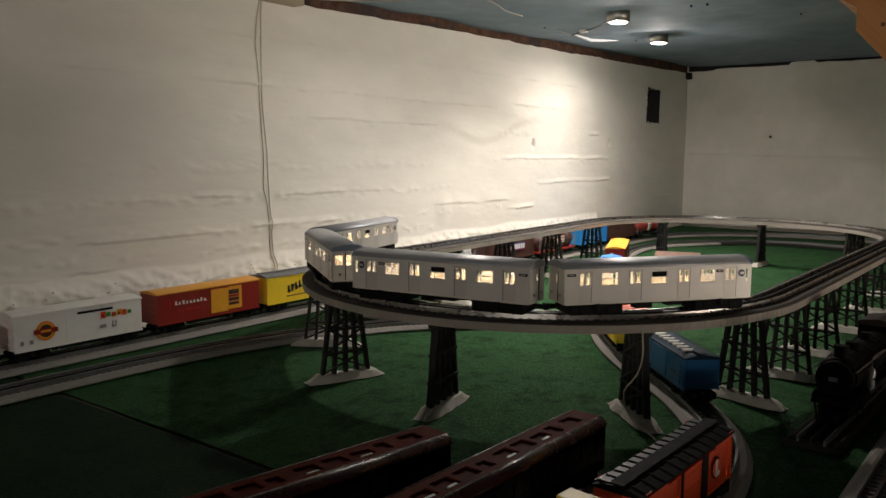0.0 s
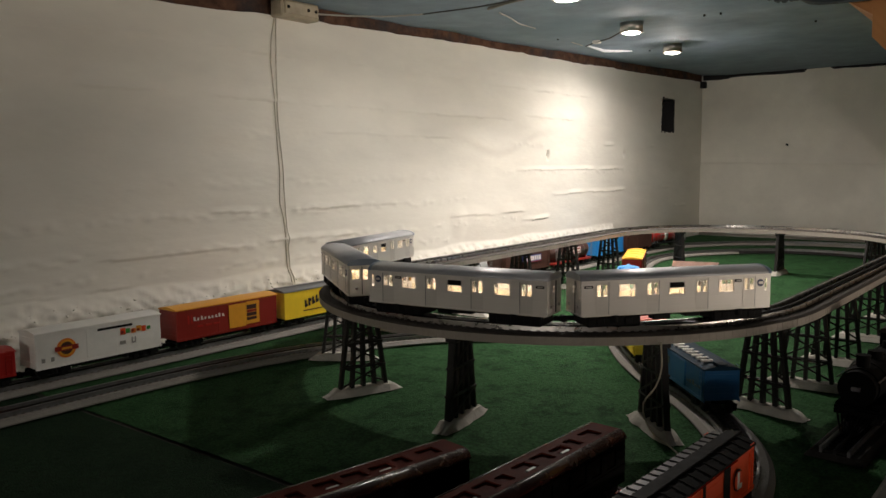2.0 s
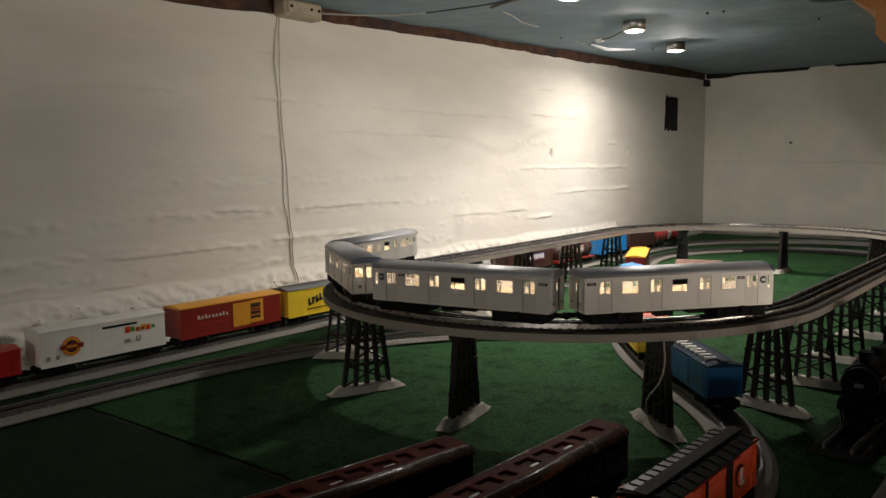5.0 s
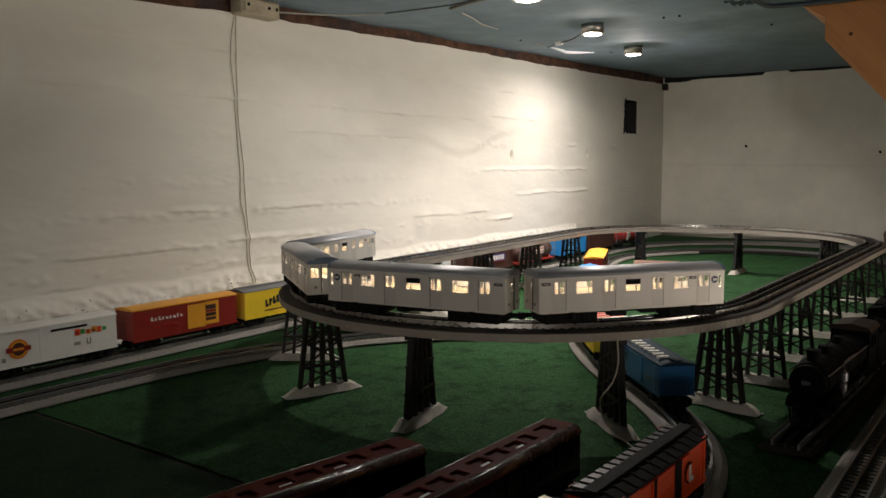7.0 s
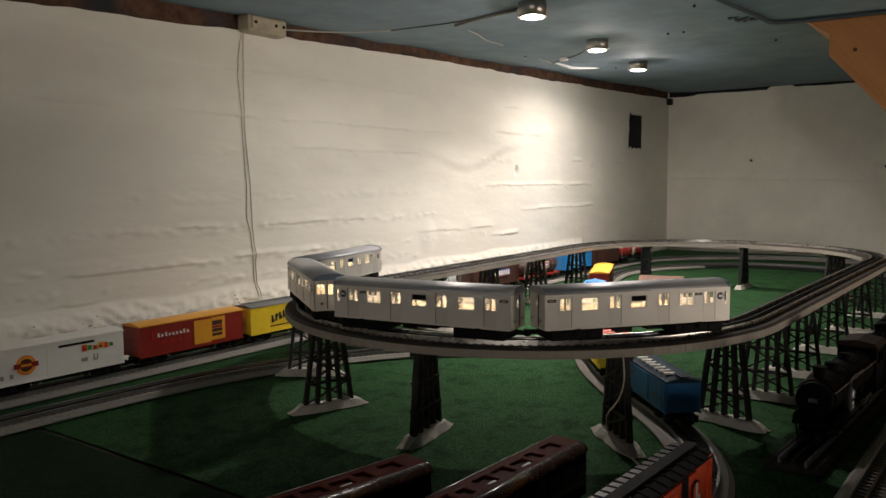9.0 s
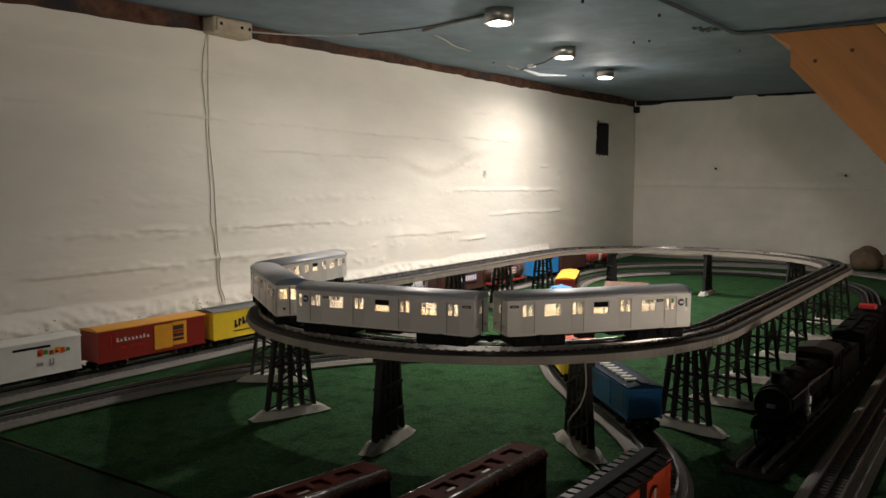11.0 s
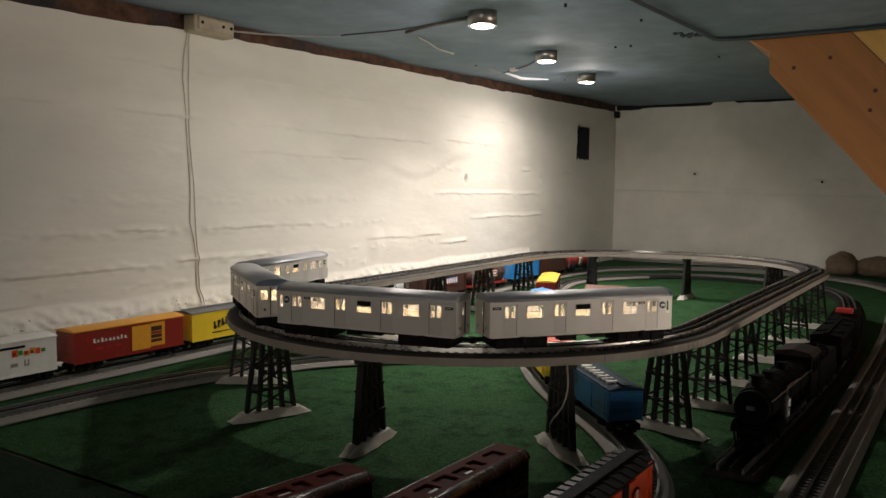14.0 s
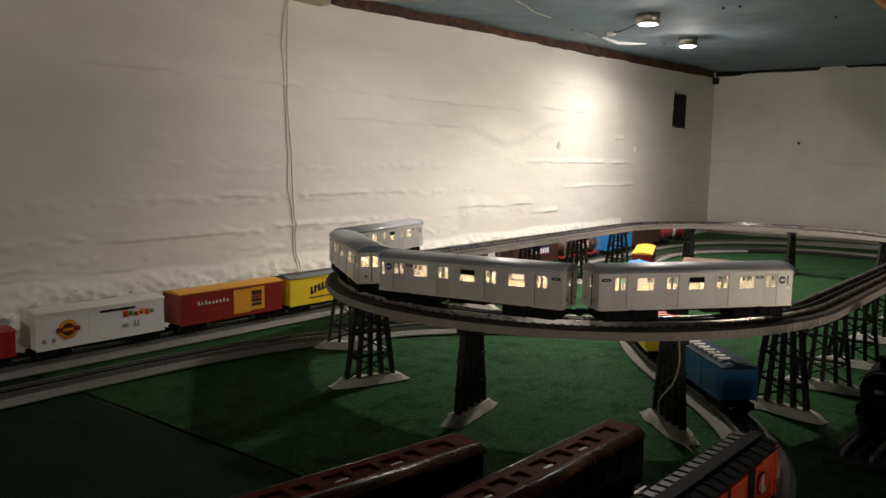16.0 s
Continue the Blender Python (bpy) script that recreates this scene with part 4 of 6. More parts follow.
# ---- freight cars ----
def boxcar(name, label, body, roof, door, end=None, L=0.252, W=0.058, h=0.061, z0=0.021, ribs=0, catwalk=None, deco=None, group="", door_at=0.0, doorw=0.058, plain=False):
    """A boxcar; the origin is on the rail's top under its middle."""
    root = thing(name, label, "model train car", group)
    z1 = z0 + h
    bm = nb()
    bx(bm, -L / 2, L / 2, -W / 2, W / 2, z0, z1, 0.0012)
    bd = part("body", bm, body, root)
    for s in (-1, 1):
        part("side_sill", box(-L / 2, L / 2, s * W / 2 - 0.0008, s * W / 2 + 0.0010, z0 - 0.002, z0 + 0.002), body, bd)
        for i in range(4):
            z = z0 + 0.010 + (h - 0.018) * i / 3
            part("end_rib", box(s * L / 2 - 0.0005, s * L / 2 + 0.0008, -W / 2 + 0.005, W / 2 - 0.005, z - 0.0012, z + 0.0012), body, bd)
    prof = [(-W / 2 - 0.0015, z1 - 0.0012), (W / 2 + 0.0015, z1 - 0.0012), (W / 2 + 0.0012, z1 + 0.0008), (W / 4, z1 + 0.0042), (0, z1 + 0.0056), (-W / 4, z1 + 0.0042), (-W / 2 - 0.0012, z1 + 0.0008)]
    bm = prism(nb(), prof, -L / 2 - 0.001, L / 2 + 0.001)
    rf = part("roof", bm, roof, root)
    for i in range(ribs):
        x = -L / 2 + L * (i + 0.5) / ribs
        part("roof_rib", prism(nb(), [(y, z + 0.0011) for y, z in prof], x - 0.0011, x + 0.0011), roof, rf)
    if catwalk:
        part("roof_walk", bx(nb(), -L / 2 - 0.002, L / 2 + 0.002, -0.0065, 0.0065, z1 + 0.0068, z1 + 0.0080), catwalk, root)
    for s in (-1, 1):
        dm = nb()
        y = s * W / 2
        dt = 0.0004 if plain else 0.0018
        bx(dm, door_at - doorw / 2, door_at + doorw / 2, y - dt, y + dt, z0 + 0.003, z1 - 0.004, 0.0004)
        for k in range(0 if plain else 3):
            zz = z0 + 0.008 + (h - 0.018) * k / 2
            bx(dm, door_at - doorw / 2 + 0.002, door_at + doorw / 2 - 0.002, y - 0.0010, y + 0.0024, zz, zz + 0.0016)
        part("sliding_door", dm, door, root)
        part("door_rail", bx(nb(), door_at - doorw, door_at + doorw, y - 0.001, y + 0.0022, z1 - 0.0042, z1 - 0.0028), M_BLACK if deco == "dark rail" else body, root)
        for e in () if plain else (-1, 1):
            ld = nb()
            x = e * (L / 2 - 0.011)
            for q in (-0.005, 0.005):
                bx(ld, x + q - 0.0004, x + q + 0.0004, y + s * 0.0008 - 0.0004, y + s * 0.0008 + 0.0006, z0, z1 - 0.006)
            for k in range(7):
                zz = z0 + 0.004 + k * 0.0075
                bx(ld, x - 0.005, x + 0.005, y + s * 0.0012 - 0.0004, y + s * 0.0012 + 0.0004, zz, zz + 0.0008)
            part("ladder", ld, body, root)
    bm = nb()
    bx(bm, -L / 2 + 0.004, L / 2 - 0.004, -0.012, 0.012, z0 - 0.006, z0 - 0.0005)
    bx(bm, -0.05, 0.05, -0.02, 0.02, z0 - 0.009, z0 - 0.0005)
    part("underframe", bm, M_BLACK, root)
    for e in (-1, 1):
        truck(root, e * L * 0.36, 0)
        coupler(root, e * L / 2, e, 0.001)
    return root


PRINT_DEPTH = [0.5]      # how far printing stands off a smooth side


def plate(root, name, material, x0, x1, f0, f1, side=-1, W=0.058, h=0.061, z0=0.021, out=0.0012, label=""):
    """A flat painted patch on a boxcar's side."""
    y = side * (W / 2 + out * PRINT_DEPTH[0])
    return part(name, box(x0, x1, y - 0.0003, y + 0.0003, z0 + h * f0, z0 + h * f1), material, root, label)


def disc(root, name, material, x, f, r, side=-1, W=0.058, h=0.061, z0=0.021, out=0.0014, squash=1.0, label=""):
    bm = nb()
    y = side * (W / 2 + out * PRINT_DEPTH[0])
    cyl(bm, (x, y - 0.0004, z0 + h * f), (x, y + 0.0004, z0 + h * f), r, 24)
    if squash != 1:
        zc = z0 + h * f
        for v in bm.verts:
            v.co.z = zc + (v.co.z - zc) * squash
    return part(name, bm, material, root, label)


ZR = TABLE + RAIL_H
WALL_TRAIN = "freight train beside the wall"


def put(ob, x0, x1, y=1.39):
    ob.matrix_basis = pose((x0 + x1) / 2, y, ZR)
    return ob


M_PORANGE = mat("printed_orange", (0.75, 0.20, 0.02), 0.45, var=0.05)
M_PGREEN = mat("printed_green", (0.05, 0.30, 0.06), 0.45, var=0.05)
M_PBLUE = mat("printed_blue", (0.03, 0.05, 0.25), 0.45, var=0.05)
M_FAINT = mat("faded_print", (0.10, 0.13, 0.15), 0.5, var=0.1)
M_INK = mat("printed_dark_ink", (0.014, 0.013, 0.022), 0.45, var=0.05)
M_PGREY = mat("printed_grey", (0.30, 0.29, 0.27), 0.5, var=0.05)

put(boxcar("boxcar", "dark red boxcar behind the white boxcar", M_DKRED, M_DKRED, M_DKRED, group=WALL_TRAIN, h=0.040), 0.318, 0.570)
c = put(boxcar("boxcar", "white boxcar with a round orange emblem and coloured lettering bars", M_WHITE, M_WHITE, M_WHITE, group=WALL_TRAIN, deco="", L=0.240, plain=True), 0.602, 0.842)
plate(c, "top_bar", M_BLACK, -0.008, 0.060, 0.80, 0.87, out=0.0018, label="black bar under the eaves")
disc(c, "round_emblem", M_PORANGE, -0.066, 0.48, 0.0172, label="orange round emblem")
disc(c, "emblem_ring", M_GOLD, -0.066, 0.48, 0.0145, out=0.0022)
disc(c, "emblem_centre", M_BROWN, -0.066, 0.48, 0.0112, out=0.0030)
plate(c, "emblem_ribbon", M_RED, -0.087, -0.045, 0.41, 0.55, out=0.0036)
plate(c, "lettering_bar", M_GOLD, -0.075, -0.057, 0.45, 0.51, out=0.0042)
for i, (m_, w) in enumerate(((M_ORANGE, 0.011), (M_PGREEN, 0.009), (M_PORANGE, 0.010), (M_GOLD, 0.011), (M_ORANGE, 0.009), (M_PGREEN, 0.008))):
    plate(c, "lettering_bar", m_, 0.036 + i * 0.0108, 0.036 + i * 0.0108 + w * 0.9, 0.56 + 0.03 * (i % 2), 0.76 - 0.03 * (i % 3))
    if i in (0, 2, 3):
        plate(c, "lettering_bar", M_RED, 0.037 + i * 0.0108, 0.036 + i * 0.0108 + w * 0.55, 0.60, 0.68, out=0.0020)
for i in range(2):
    plate(c, "lettering_bar", M_PGREY, 0.058 + i * 0.0065, 0.060 + i * 0.0065, 0.28, 0.44)
plate(c, "lettering_bar", M_PGREY, 0.058, 0.0665, 0.25, 0.29)
plate(c, "number_bar", M_PGREY, 0.034, 0.046, 0.27, 0.37)
for i in range(2):
    plate(c, "number_bar", M_PGREY, -0.110 + i * 0.016, -0.104 + i * 0.016, 0.16, 0.28)
c = put(boxcar("boxcar", "red boxcar with golden roof, yellow door and printed burger", M_RED, M_GOLD, M_RED, group=WALL_TRAIN, L=0.256, plain=True), 0.876, 1.132)
plate(c, "door_panel", M_GOLD, -0.002, 0.042, 0.08, 0.90, out=0.0026, label="yellow printed door panel")
plate(c, "side_panel", M_GOLD, 0.043, 0.078, 0.12, 0.92, out=0.0016)
for f0, f1, m_ in ((0.26, 0.36, M_BROWN), (0.40, 0.52, M_BROWN), (0.54, 0.62, M_RED), (0.64, 0.80, M_BROWN)):
    plate(c, "burger_layer", m_, 0.044, 0.070, f0, f1, out=0.0026)
for i in range(9):
    plate(c, "lettering_bar", M_PWHITE, -0.088 + i * 0.0086, -0.0838 + i * 0.0086, 0.57, 0.70 if i in (0, 2, 7) else 0.66)
    if i % 2 == 0:
        plate(c, "lettering_bar", M_PWHITE, -0.0838 + i * 0.0086, -0.0815 + i * 0.0086, 0.57, 0.60)
plate(c, "lettering_bar", M_DKRED, -0.102, -0.098, 0.50, 0.78)
plate(c, "lettering_bar", M_DKRED, -0.094, -0.091, 0.50, 0.78)
for i in range(3):
    plate(c, "number_bar", M_DKRED, -0.080 + i * 0.02, -0.066 + i * 0.02, 0.34, 0.40)
c = put(boxcar("boxcar", "yellow boxcar with dark slanting lettering bars", M_YEL, M_GREY, M_YEL, group=WALL_TRAIN, catwalk=M_GREY, L=0.254, plain=True), 1.154, 1.408)
for i in range(7):
    plate(c, "lettering_bar", M_INK, -0.066 + i * 0.0115, -0.0605 + i * 0.0115, 0.32 + 0.040 * i, 0.60 + 0.042 * i)
    plate(c, "lettering_bar", M_INK, -0.0605 + i * 0.0115, -0.0570 + i * 0.0115, (0.34, 0.48, 0.34)[i % 3] + 0.040 * i, (0.44, 0.58, 0.46)[i % 3] + 0.042 * i)
plate(c, "lettering_line", M_BROWN, -0.070, 0.03, 0.18, 0.22)
plate(c, "lettering_line", M_ORANGE, -0.020, 0.03, 0.82, 0.88)
PRINT_DEPTH[0] = 1.0
c = put(boxcar("boxcar", "grey boxcar with an orange panel and blue base", M_GREY, M_GREY, M_GREY, group=WALL_TRAIN, L=0.235), 1.438, 1.673)
plate(c, "orange_panel", M_GOLD, 0.018, 0.092, 0.42, 0.82, out=0.003, label="orange printed panel")
plate(c, "base_stripe", M_PBLUE, -0.115, 0.115, 0.0, 0.14, out=0.003)
part("corner_post", box(-0.116, -0.112, -0.033, -0.029, 0.02, 0.09), M_GOLD, c)


def tank_car(label, body, bed, band=None):
    root = thing("tank_car", label, "model train car", WALL_TRAIN)
    L, r, zc = 0.27, 0.030, 0.055
    bm = nb()
    prof = [(0, 0.0), (0.005, 0.55), (0.014, 0.85), (0.026, 1.0), (L - 0.026, 1.0), (L - 0.014, 0.85), (L - 0.005, 0.55), (L, 0.0)]
    rings = []
    for x, f in prof:
        rings.append([bm.verts.new((x - L / 2, r * max(f, 0.02) * math.cos(2 * math.pi * k / 28), zc + r * max(f, 0.02) * math.sin(2 * math.pi * k / 28))) for k in range(28)])
    for a, b in zip(rings, rings[1:]):
        for k in range(28):
            bm.faces.new((a[k], a[(k + 1) % 28], b[(k + 1) % 28], b[k]))
    bm.faces.new(rings[0])
    bm.faces.new(rings[-1])
    part("tank", bm, body, root, smooth=True)
    for x in (-0.075, 0.075):
        b2 = nb()
        cyl(b2, (x - 0.002, 0, zc), (x + 0.002, 0, zc), r + 0.0008, 28)
        part("tank_strap", b2, M_GREY, root)
    b2 = nb()
    cyl(b2, (0, 0, zc + r - 0.004), (0, 0, zc + r + 0.008), 0.014, 20)
    part("dome", b2, body, root)
    part("frame_bed", bx(nb(), -L / 2 - 0.004, L / 2 + 0.004, -0.027, 0.027, 0.017, 0.024, 0.001), bed, root, "red frame")
    for x in (-0.1, -0.04, 0.04, 0.1):
        part("saddle", bx(nb(), x - 0.004, x + 0.004, -0.022, 0.022, 0.024, 0.036), bed, root)
    for s in (-1, 1):
        b2 = nb()
        tube(b2, [(-L / 2 + 0.01, s * 0.0315, 0.058), (L / 2 - 0.01, s * 0.0315, 0.058)], 0.0008)
        for x in (-0.1, -0.03, 0.03, 0.1):
            tube(b2, [(x, s * 0.0315, 0.058), (x, s * 0.027, 0.022)], 0.0007)
        part("handrail", b2, M_GREY, root)
        b2 = nb()
        for q in (-0.005, 0.005):
            tube(b2, [(s * (L / 2 - 0.004) + q, -0.030, 0.022), (s * (L / 2 - 0.004) + q, -0.030, 0.086)], 0.0008)
        for k in range(7):
            tube(b2, [(s * (L / 2 - 0.004) - 0.005, -0.030, 0.028 + 0.008 * k), (s * (L / 2 - 0.004) + 0.005, -0.030, 0.028 + 0.008 * k)], 0.0006)
        part("ladder", b2, M_GREY, root)
        truck(root, s * L * 0.36, 0)
        coupler(root, s * L / 2, s, 0.001)
    if band:
        b2 = nb()
        bx(b2, -0.030, 0.040, -0.0325, -0.0300, 0.050, 0.066, 0.0008)
        lb = part("name_plate", b2, band, root, "red and white printed name plate")
        part("plate_border", bx(nb(), -0.033, 0.043, -0.0318, -0.0295, 0.047, 0.069), M_PWHITE, lb)
        for i in range(6):
            part("lettering_bar", bx(nb(), -0.026 + i * 0.0105, -0.018 + i * 0.0105, -0.0332, -0.0322, 0.054, 0.062), M_PWHITE, lb)
    return root


put(tank_car("silver tank car on a red frame with a name plate", M_SILVER, M_RED, M_RED), 1.715, 1.985)
c = put(boxcar("boxcar", "dark brown boxcar with a blue and white name panel", M_BROWN, M_BROWN, M_BROWN, group=WALL_TRAIN, L=0.30), 2.045, 2.345)
plate(c, "name_panel", M_PBLUE, -0.035, 0.085, 0.42, 0.80, out=0.0030, label="blue name panel with red edge")
plate(c, "panel_edge", M_RED, -0.035, 0.088, 0.40, 0.44, out=0.0034)
for i in range(8):
    plate(c, "lettering_bar", M_PWHITE, -0.030 + i * 0.0142, -0.0195 + i * 0.0142, 0.49, 0.75, out=0.0038)
put(tank_car("dark tank car with a red frame", M_BROWN, M_RED, M_RED), 2.385, 2.655)
c = put(boxcar("boxcar", "bright blue boxcar by the wall", M_BRBLUE, M_BRBLUE, M_BRBLUE, group=WALL_TRAIN, L=0.235), 2.700, 2.935)
plate(c, "pale_panel", mat("printed_pale_blue", (0.12, 0.42, 0.70), 0.45), -0.06, -0.01, 0.1, 0.9, out=0.003)
put(boxcar("boxcar", "dark brown boxcar by the wall", M_BROWN, M_BROWN, M_BROWN, group=WALL_TRAIN, L=0.255), 2.965, 3.220)
c = put(tank_car("bright red tank car with a white band", M_DKRED, M_BLACK), 3.24, 3.51)
c.matrix_basis = pose(3.385, 1.372, ZR, 0, 0, -9)
for x in (-0.030, 0.095):
    bm = nb()
    cyl(bm, (x - 0.014, 0, 0.055), (x + 0.014, 0, 0.055), 0.0306, 28)
    part("white_band", bm, M_PWHITE, c, "white painted band", True)


# ---- the train across the grass ----
def walk_len(pts):
    out = [0.0]
    for a, b in zip(pts, pts[1:]):
        out.append(out[-1] + (Vector(b) - Vector(a)).length)
    return out


DLEN = walk_len(DIAG_PTS)


def on_path(pts, lens, s):
    for i in range(len(pts) - 1):
        if lens[i + 1] >= s:
            f = (s - lens[i]) / (lens[i + 1] - lens[i])
            return Vector(pts[i]).lerp(Vector(pts[i + 1]), f)
    return Vector(pts[-1])


def s_near(pts, lens, x, y):
    i = min(range(len(pts)), key=lambda k: (pts[k][0] - x) ** 2 + (pts[k][1] - y) ** 2)
    return lens[i]


def ride(ob, pts, lens, s, half, flip=False):
    a, b = on_path(pts, lens, s - half), on_path(pts, lens, s + half)
    d = b - a
    m = (a + b) / 2
    ob.matrix_basis = pose(m.x, m.y, ZR, 0, 0, math.degrees(math.atan2(d.y, d.x)) + (180 if flip else 0))
    return ob


CROSS = "freight train across the grass"


def hopper(label, body, hatches, L=0.215, W=0.056, group=CROSS):
    """A covered hopper: sloping ends, flat roof with hatches."""
    root = thing("hopper_car", label, "model train car", group)
    z0, z1 = 0.020, 0.078
    bm = nb()
    outline = [(-L / 2, z1), (-L / 2, z1 - 0.016), (-L / 4, z0 - 0.004), (-L / 8, z0 + 0.010), (0, z0 - 0.004), (L / 8, z0 + 0.010), (L / 4, z0 - 0.004), (L / 2, z1 - 0.016), (L / 2, z1)]
    a = [bm.verts.new((x, -W / 2, z)) for x, z in outline]
    b = [bm.verts.new((x, W / 2, z)) for x, z in outline]
    n = len(outline)
    for i in range(n):
        bm.faces.new((a[i], a[(i + 1) % n], b[(i + 1) % n], b[i]))
    bm.faces.new(a)
    bm.faces.new(b)
    for s in (-1, 1):
        for i in range(9):
            x = -L / 2 + 0.006 + (L - 0.012) * i / 8
            bx(bm, x - 0.001, x + 0.001, s * W / 2 - 0.0004, s * W / 2 + 0.0014, z1 - 0.030, z1)
        bx(bm, -L / 2, L / 2, s * W / 2 - 0.0006, s * W / 2 + 0.0016, z1 - 0.004, z1)
    part("body", bm, body, root)
    part("roof", prism(nb(), [(-W / 2 - 0.001, z1), (W / 2 + 0.001, z1), (W / 2, z1 + 0.002), (0, z1 + 0.0065), (-W / 2, z1 + 0.002)], -L / 2 - 0.001, L / 2 + 0.001), body, root)
    for fx in ([-0.3, 0.0, 0.3] if hatches == 3 else [-0.25, 0.25]):
        for s in (-1, 1):
            part("hatch", bx(nb(), fx * L - 0.016, fx * L + 0.016, s * 0.0145 - 0.008, s * 0.0145 + 0.008, z1 + 0.001, z1 + 0.0068, 0.001), body, root)
    part("roof_walk", bx(nb(), -L / 2, L / 2, -0.004, 0.004, z1 + 0.0068, z1 + 0.0082), body, root)
    for e in (-1, 1):
        part("end_frame", bx(nb(), e * L / 2 - 0.012 if e > 0 else e * L / 2, e * L / 2 if e > 0 else e * L / 2 + 0.012, -0.022, 0.022, z0 - 0.004, z0 + 0.004), M_BLACK, root)
        for y in (-0.02, 0.02):
            part("end_post", stick(nb(), (e * (L / 2 - 0.003), y, z0), (e * (L / 2 - 0.003), y, z1 - 0.002), 0.003), body, root)
        truck(root, e * L * 0.37, 0)
        coupler(root, e * L / 2, e, 0.001)
    return root


c = boxcar("boxcar", "red boxcar with a bright yellow roof", M_RED, M_AMBER, M_RED, group=CROSS, L=0.27, ribs=4)
ride(c, DIAG_PTS, DLEN, s_near(DIAG_PTS, DLEN, 2.33, 1.045), 0.09)
ride(hopper("bright blue covered hopper car", M_BRBLUE, 2, L=0.22), DIAG_PTS, DLEN, s_near(DIAG_PTS, DLEN, 1.955, 0.90), 0.08)
ride(hopper("green covered hopper car with roof hatches", M_GREEN, 2, L=0.22), DIAG_PTS, DLEN, s_near(DIAG_PTS, DLEN, 1.675, 0.785), 0.08)
c = boxcar("boxcar", "yellow boxcar with a ribbed orange-red roof", M_YEL, M_ORANGE, M_YEL, group=CROSS, L=0.235, ribs=11)
ride(c, DIAG_PTS, DLEN, s_near(DIAG_PTS, DLEN, 1.415, 0.635), 0.085)
c = boxcar("boxcar", "blue boxcar with white roof walk slats", M_BLUE, M_BLUER, M_BLUE, group=CROSS, catwalk=M_BLUER, L=0.198, W=0.053, h=0.046)
ride(c, DIAG_PTS, DLEN, s_near(DIAG_PTS, DLEN, 1.190, 0.431), 0.075)
for i in range(10):
    part("roof_slat", bx(nb(), -0.092 + i * 0.0178, -0.086 + i * 0.0178, -0.0205, -0.003, 0.0725, 0.0752), M_PWHITE, c, "white roof slat")
for i in range(5):
    plate(c, "lettering_bar", M_FAINT, -0.088 + i * 0.011, -0.081 + i * 0.011, 0.48 + 0.04 * (i % 2), 0.74, side=-1, W=0.053, h=0.046, out=0.0006)
    plate(c, "lettering_line", M_FAINT, 0.034 + i * 0.011, 0.041 + i * 0.011, 0.30, 0.36 + 0.05 * (i % 3), side=-1, W=0.053, h=0.046, out=0.0006)
c = boxcar("boxcar", "orange boxcar with a black ribbed roof and round emblem", M_ORANGE, M_BLACK, M_ORANGE, group=CROSS, L=0.220, W=0.047, h=0.047, ribs=12, catwalk=M_BLACK)
ride(c, DIAG_PTS, DLEN, s_near(DIAG_PTS, DLEN, 0.722, 0.266), 0.08)
# Slats on this half only, paler than the ribs: lamplight in their colour.
for i in range(15):
    part("roof_slat", bx(nb(), -0.106 + i * 0.0145, -0.0965 + i * 0.0145, -0.0195, -0.0075, 0.0700, 0.0735), M_SLAT, c, "roof slat on the lit half, lighter in colour")
for sd in (-1, 1):
    kw = dict(side=sd, W=0.047, h=0.047)
    disc(c, "round_emblem", M_BLACK, -0.058 * sd, 0.50, 0.0112, out=0.002, label="black and white round emblem", **kw)
    disc(c, "emblem_disc", M_ORANGE, -0.058 * sd, 0.50, 0.0096, out=0.0028, **kw)
    for p, q, f0, f1 in ((-0.005, -0.0005, 0.32, 0.70), (-0.005, 0.006, 0.32, 0.42)):
        plate(c, "emblem_bar", M_PWHITE, -0.058 * sd + min(-sd * p, -sd * q), -0.058 * sd + max(-sd * p, -sd * q), f0, f1, out=0.0038, **kw)
    plate(c, "door_gap", M_BLACK, min(-0.034 * sd, -0.018 * sd), max(-0.034 * sd, -0.018 * sd), 0.02, 0.97, out=0.0030, **kw)
    plate(c, "door_gap", M_BLACK, 0.026, 0.032, 0.02, 0.95, out=0.0026, **kw)
c = boxcar("boxcar", "cream boxcar with a yellow end platform", M_PWHITE, M_PWHITE, M_YEL, group=CROSS, L=0.21, W=0.047, h=0.047)
ride(c, DIAG_PTS, DLEN, s_near(DIAG_PTS, DLEN, 0.466, 0.289), 0.07)
part("end_platform", bx(nb(), -0.107, -0.085, -0.024, 0.024, 0.068, 0.077, 0.001), M_YEL, c, "yellow end platform")


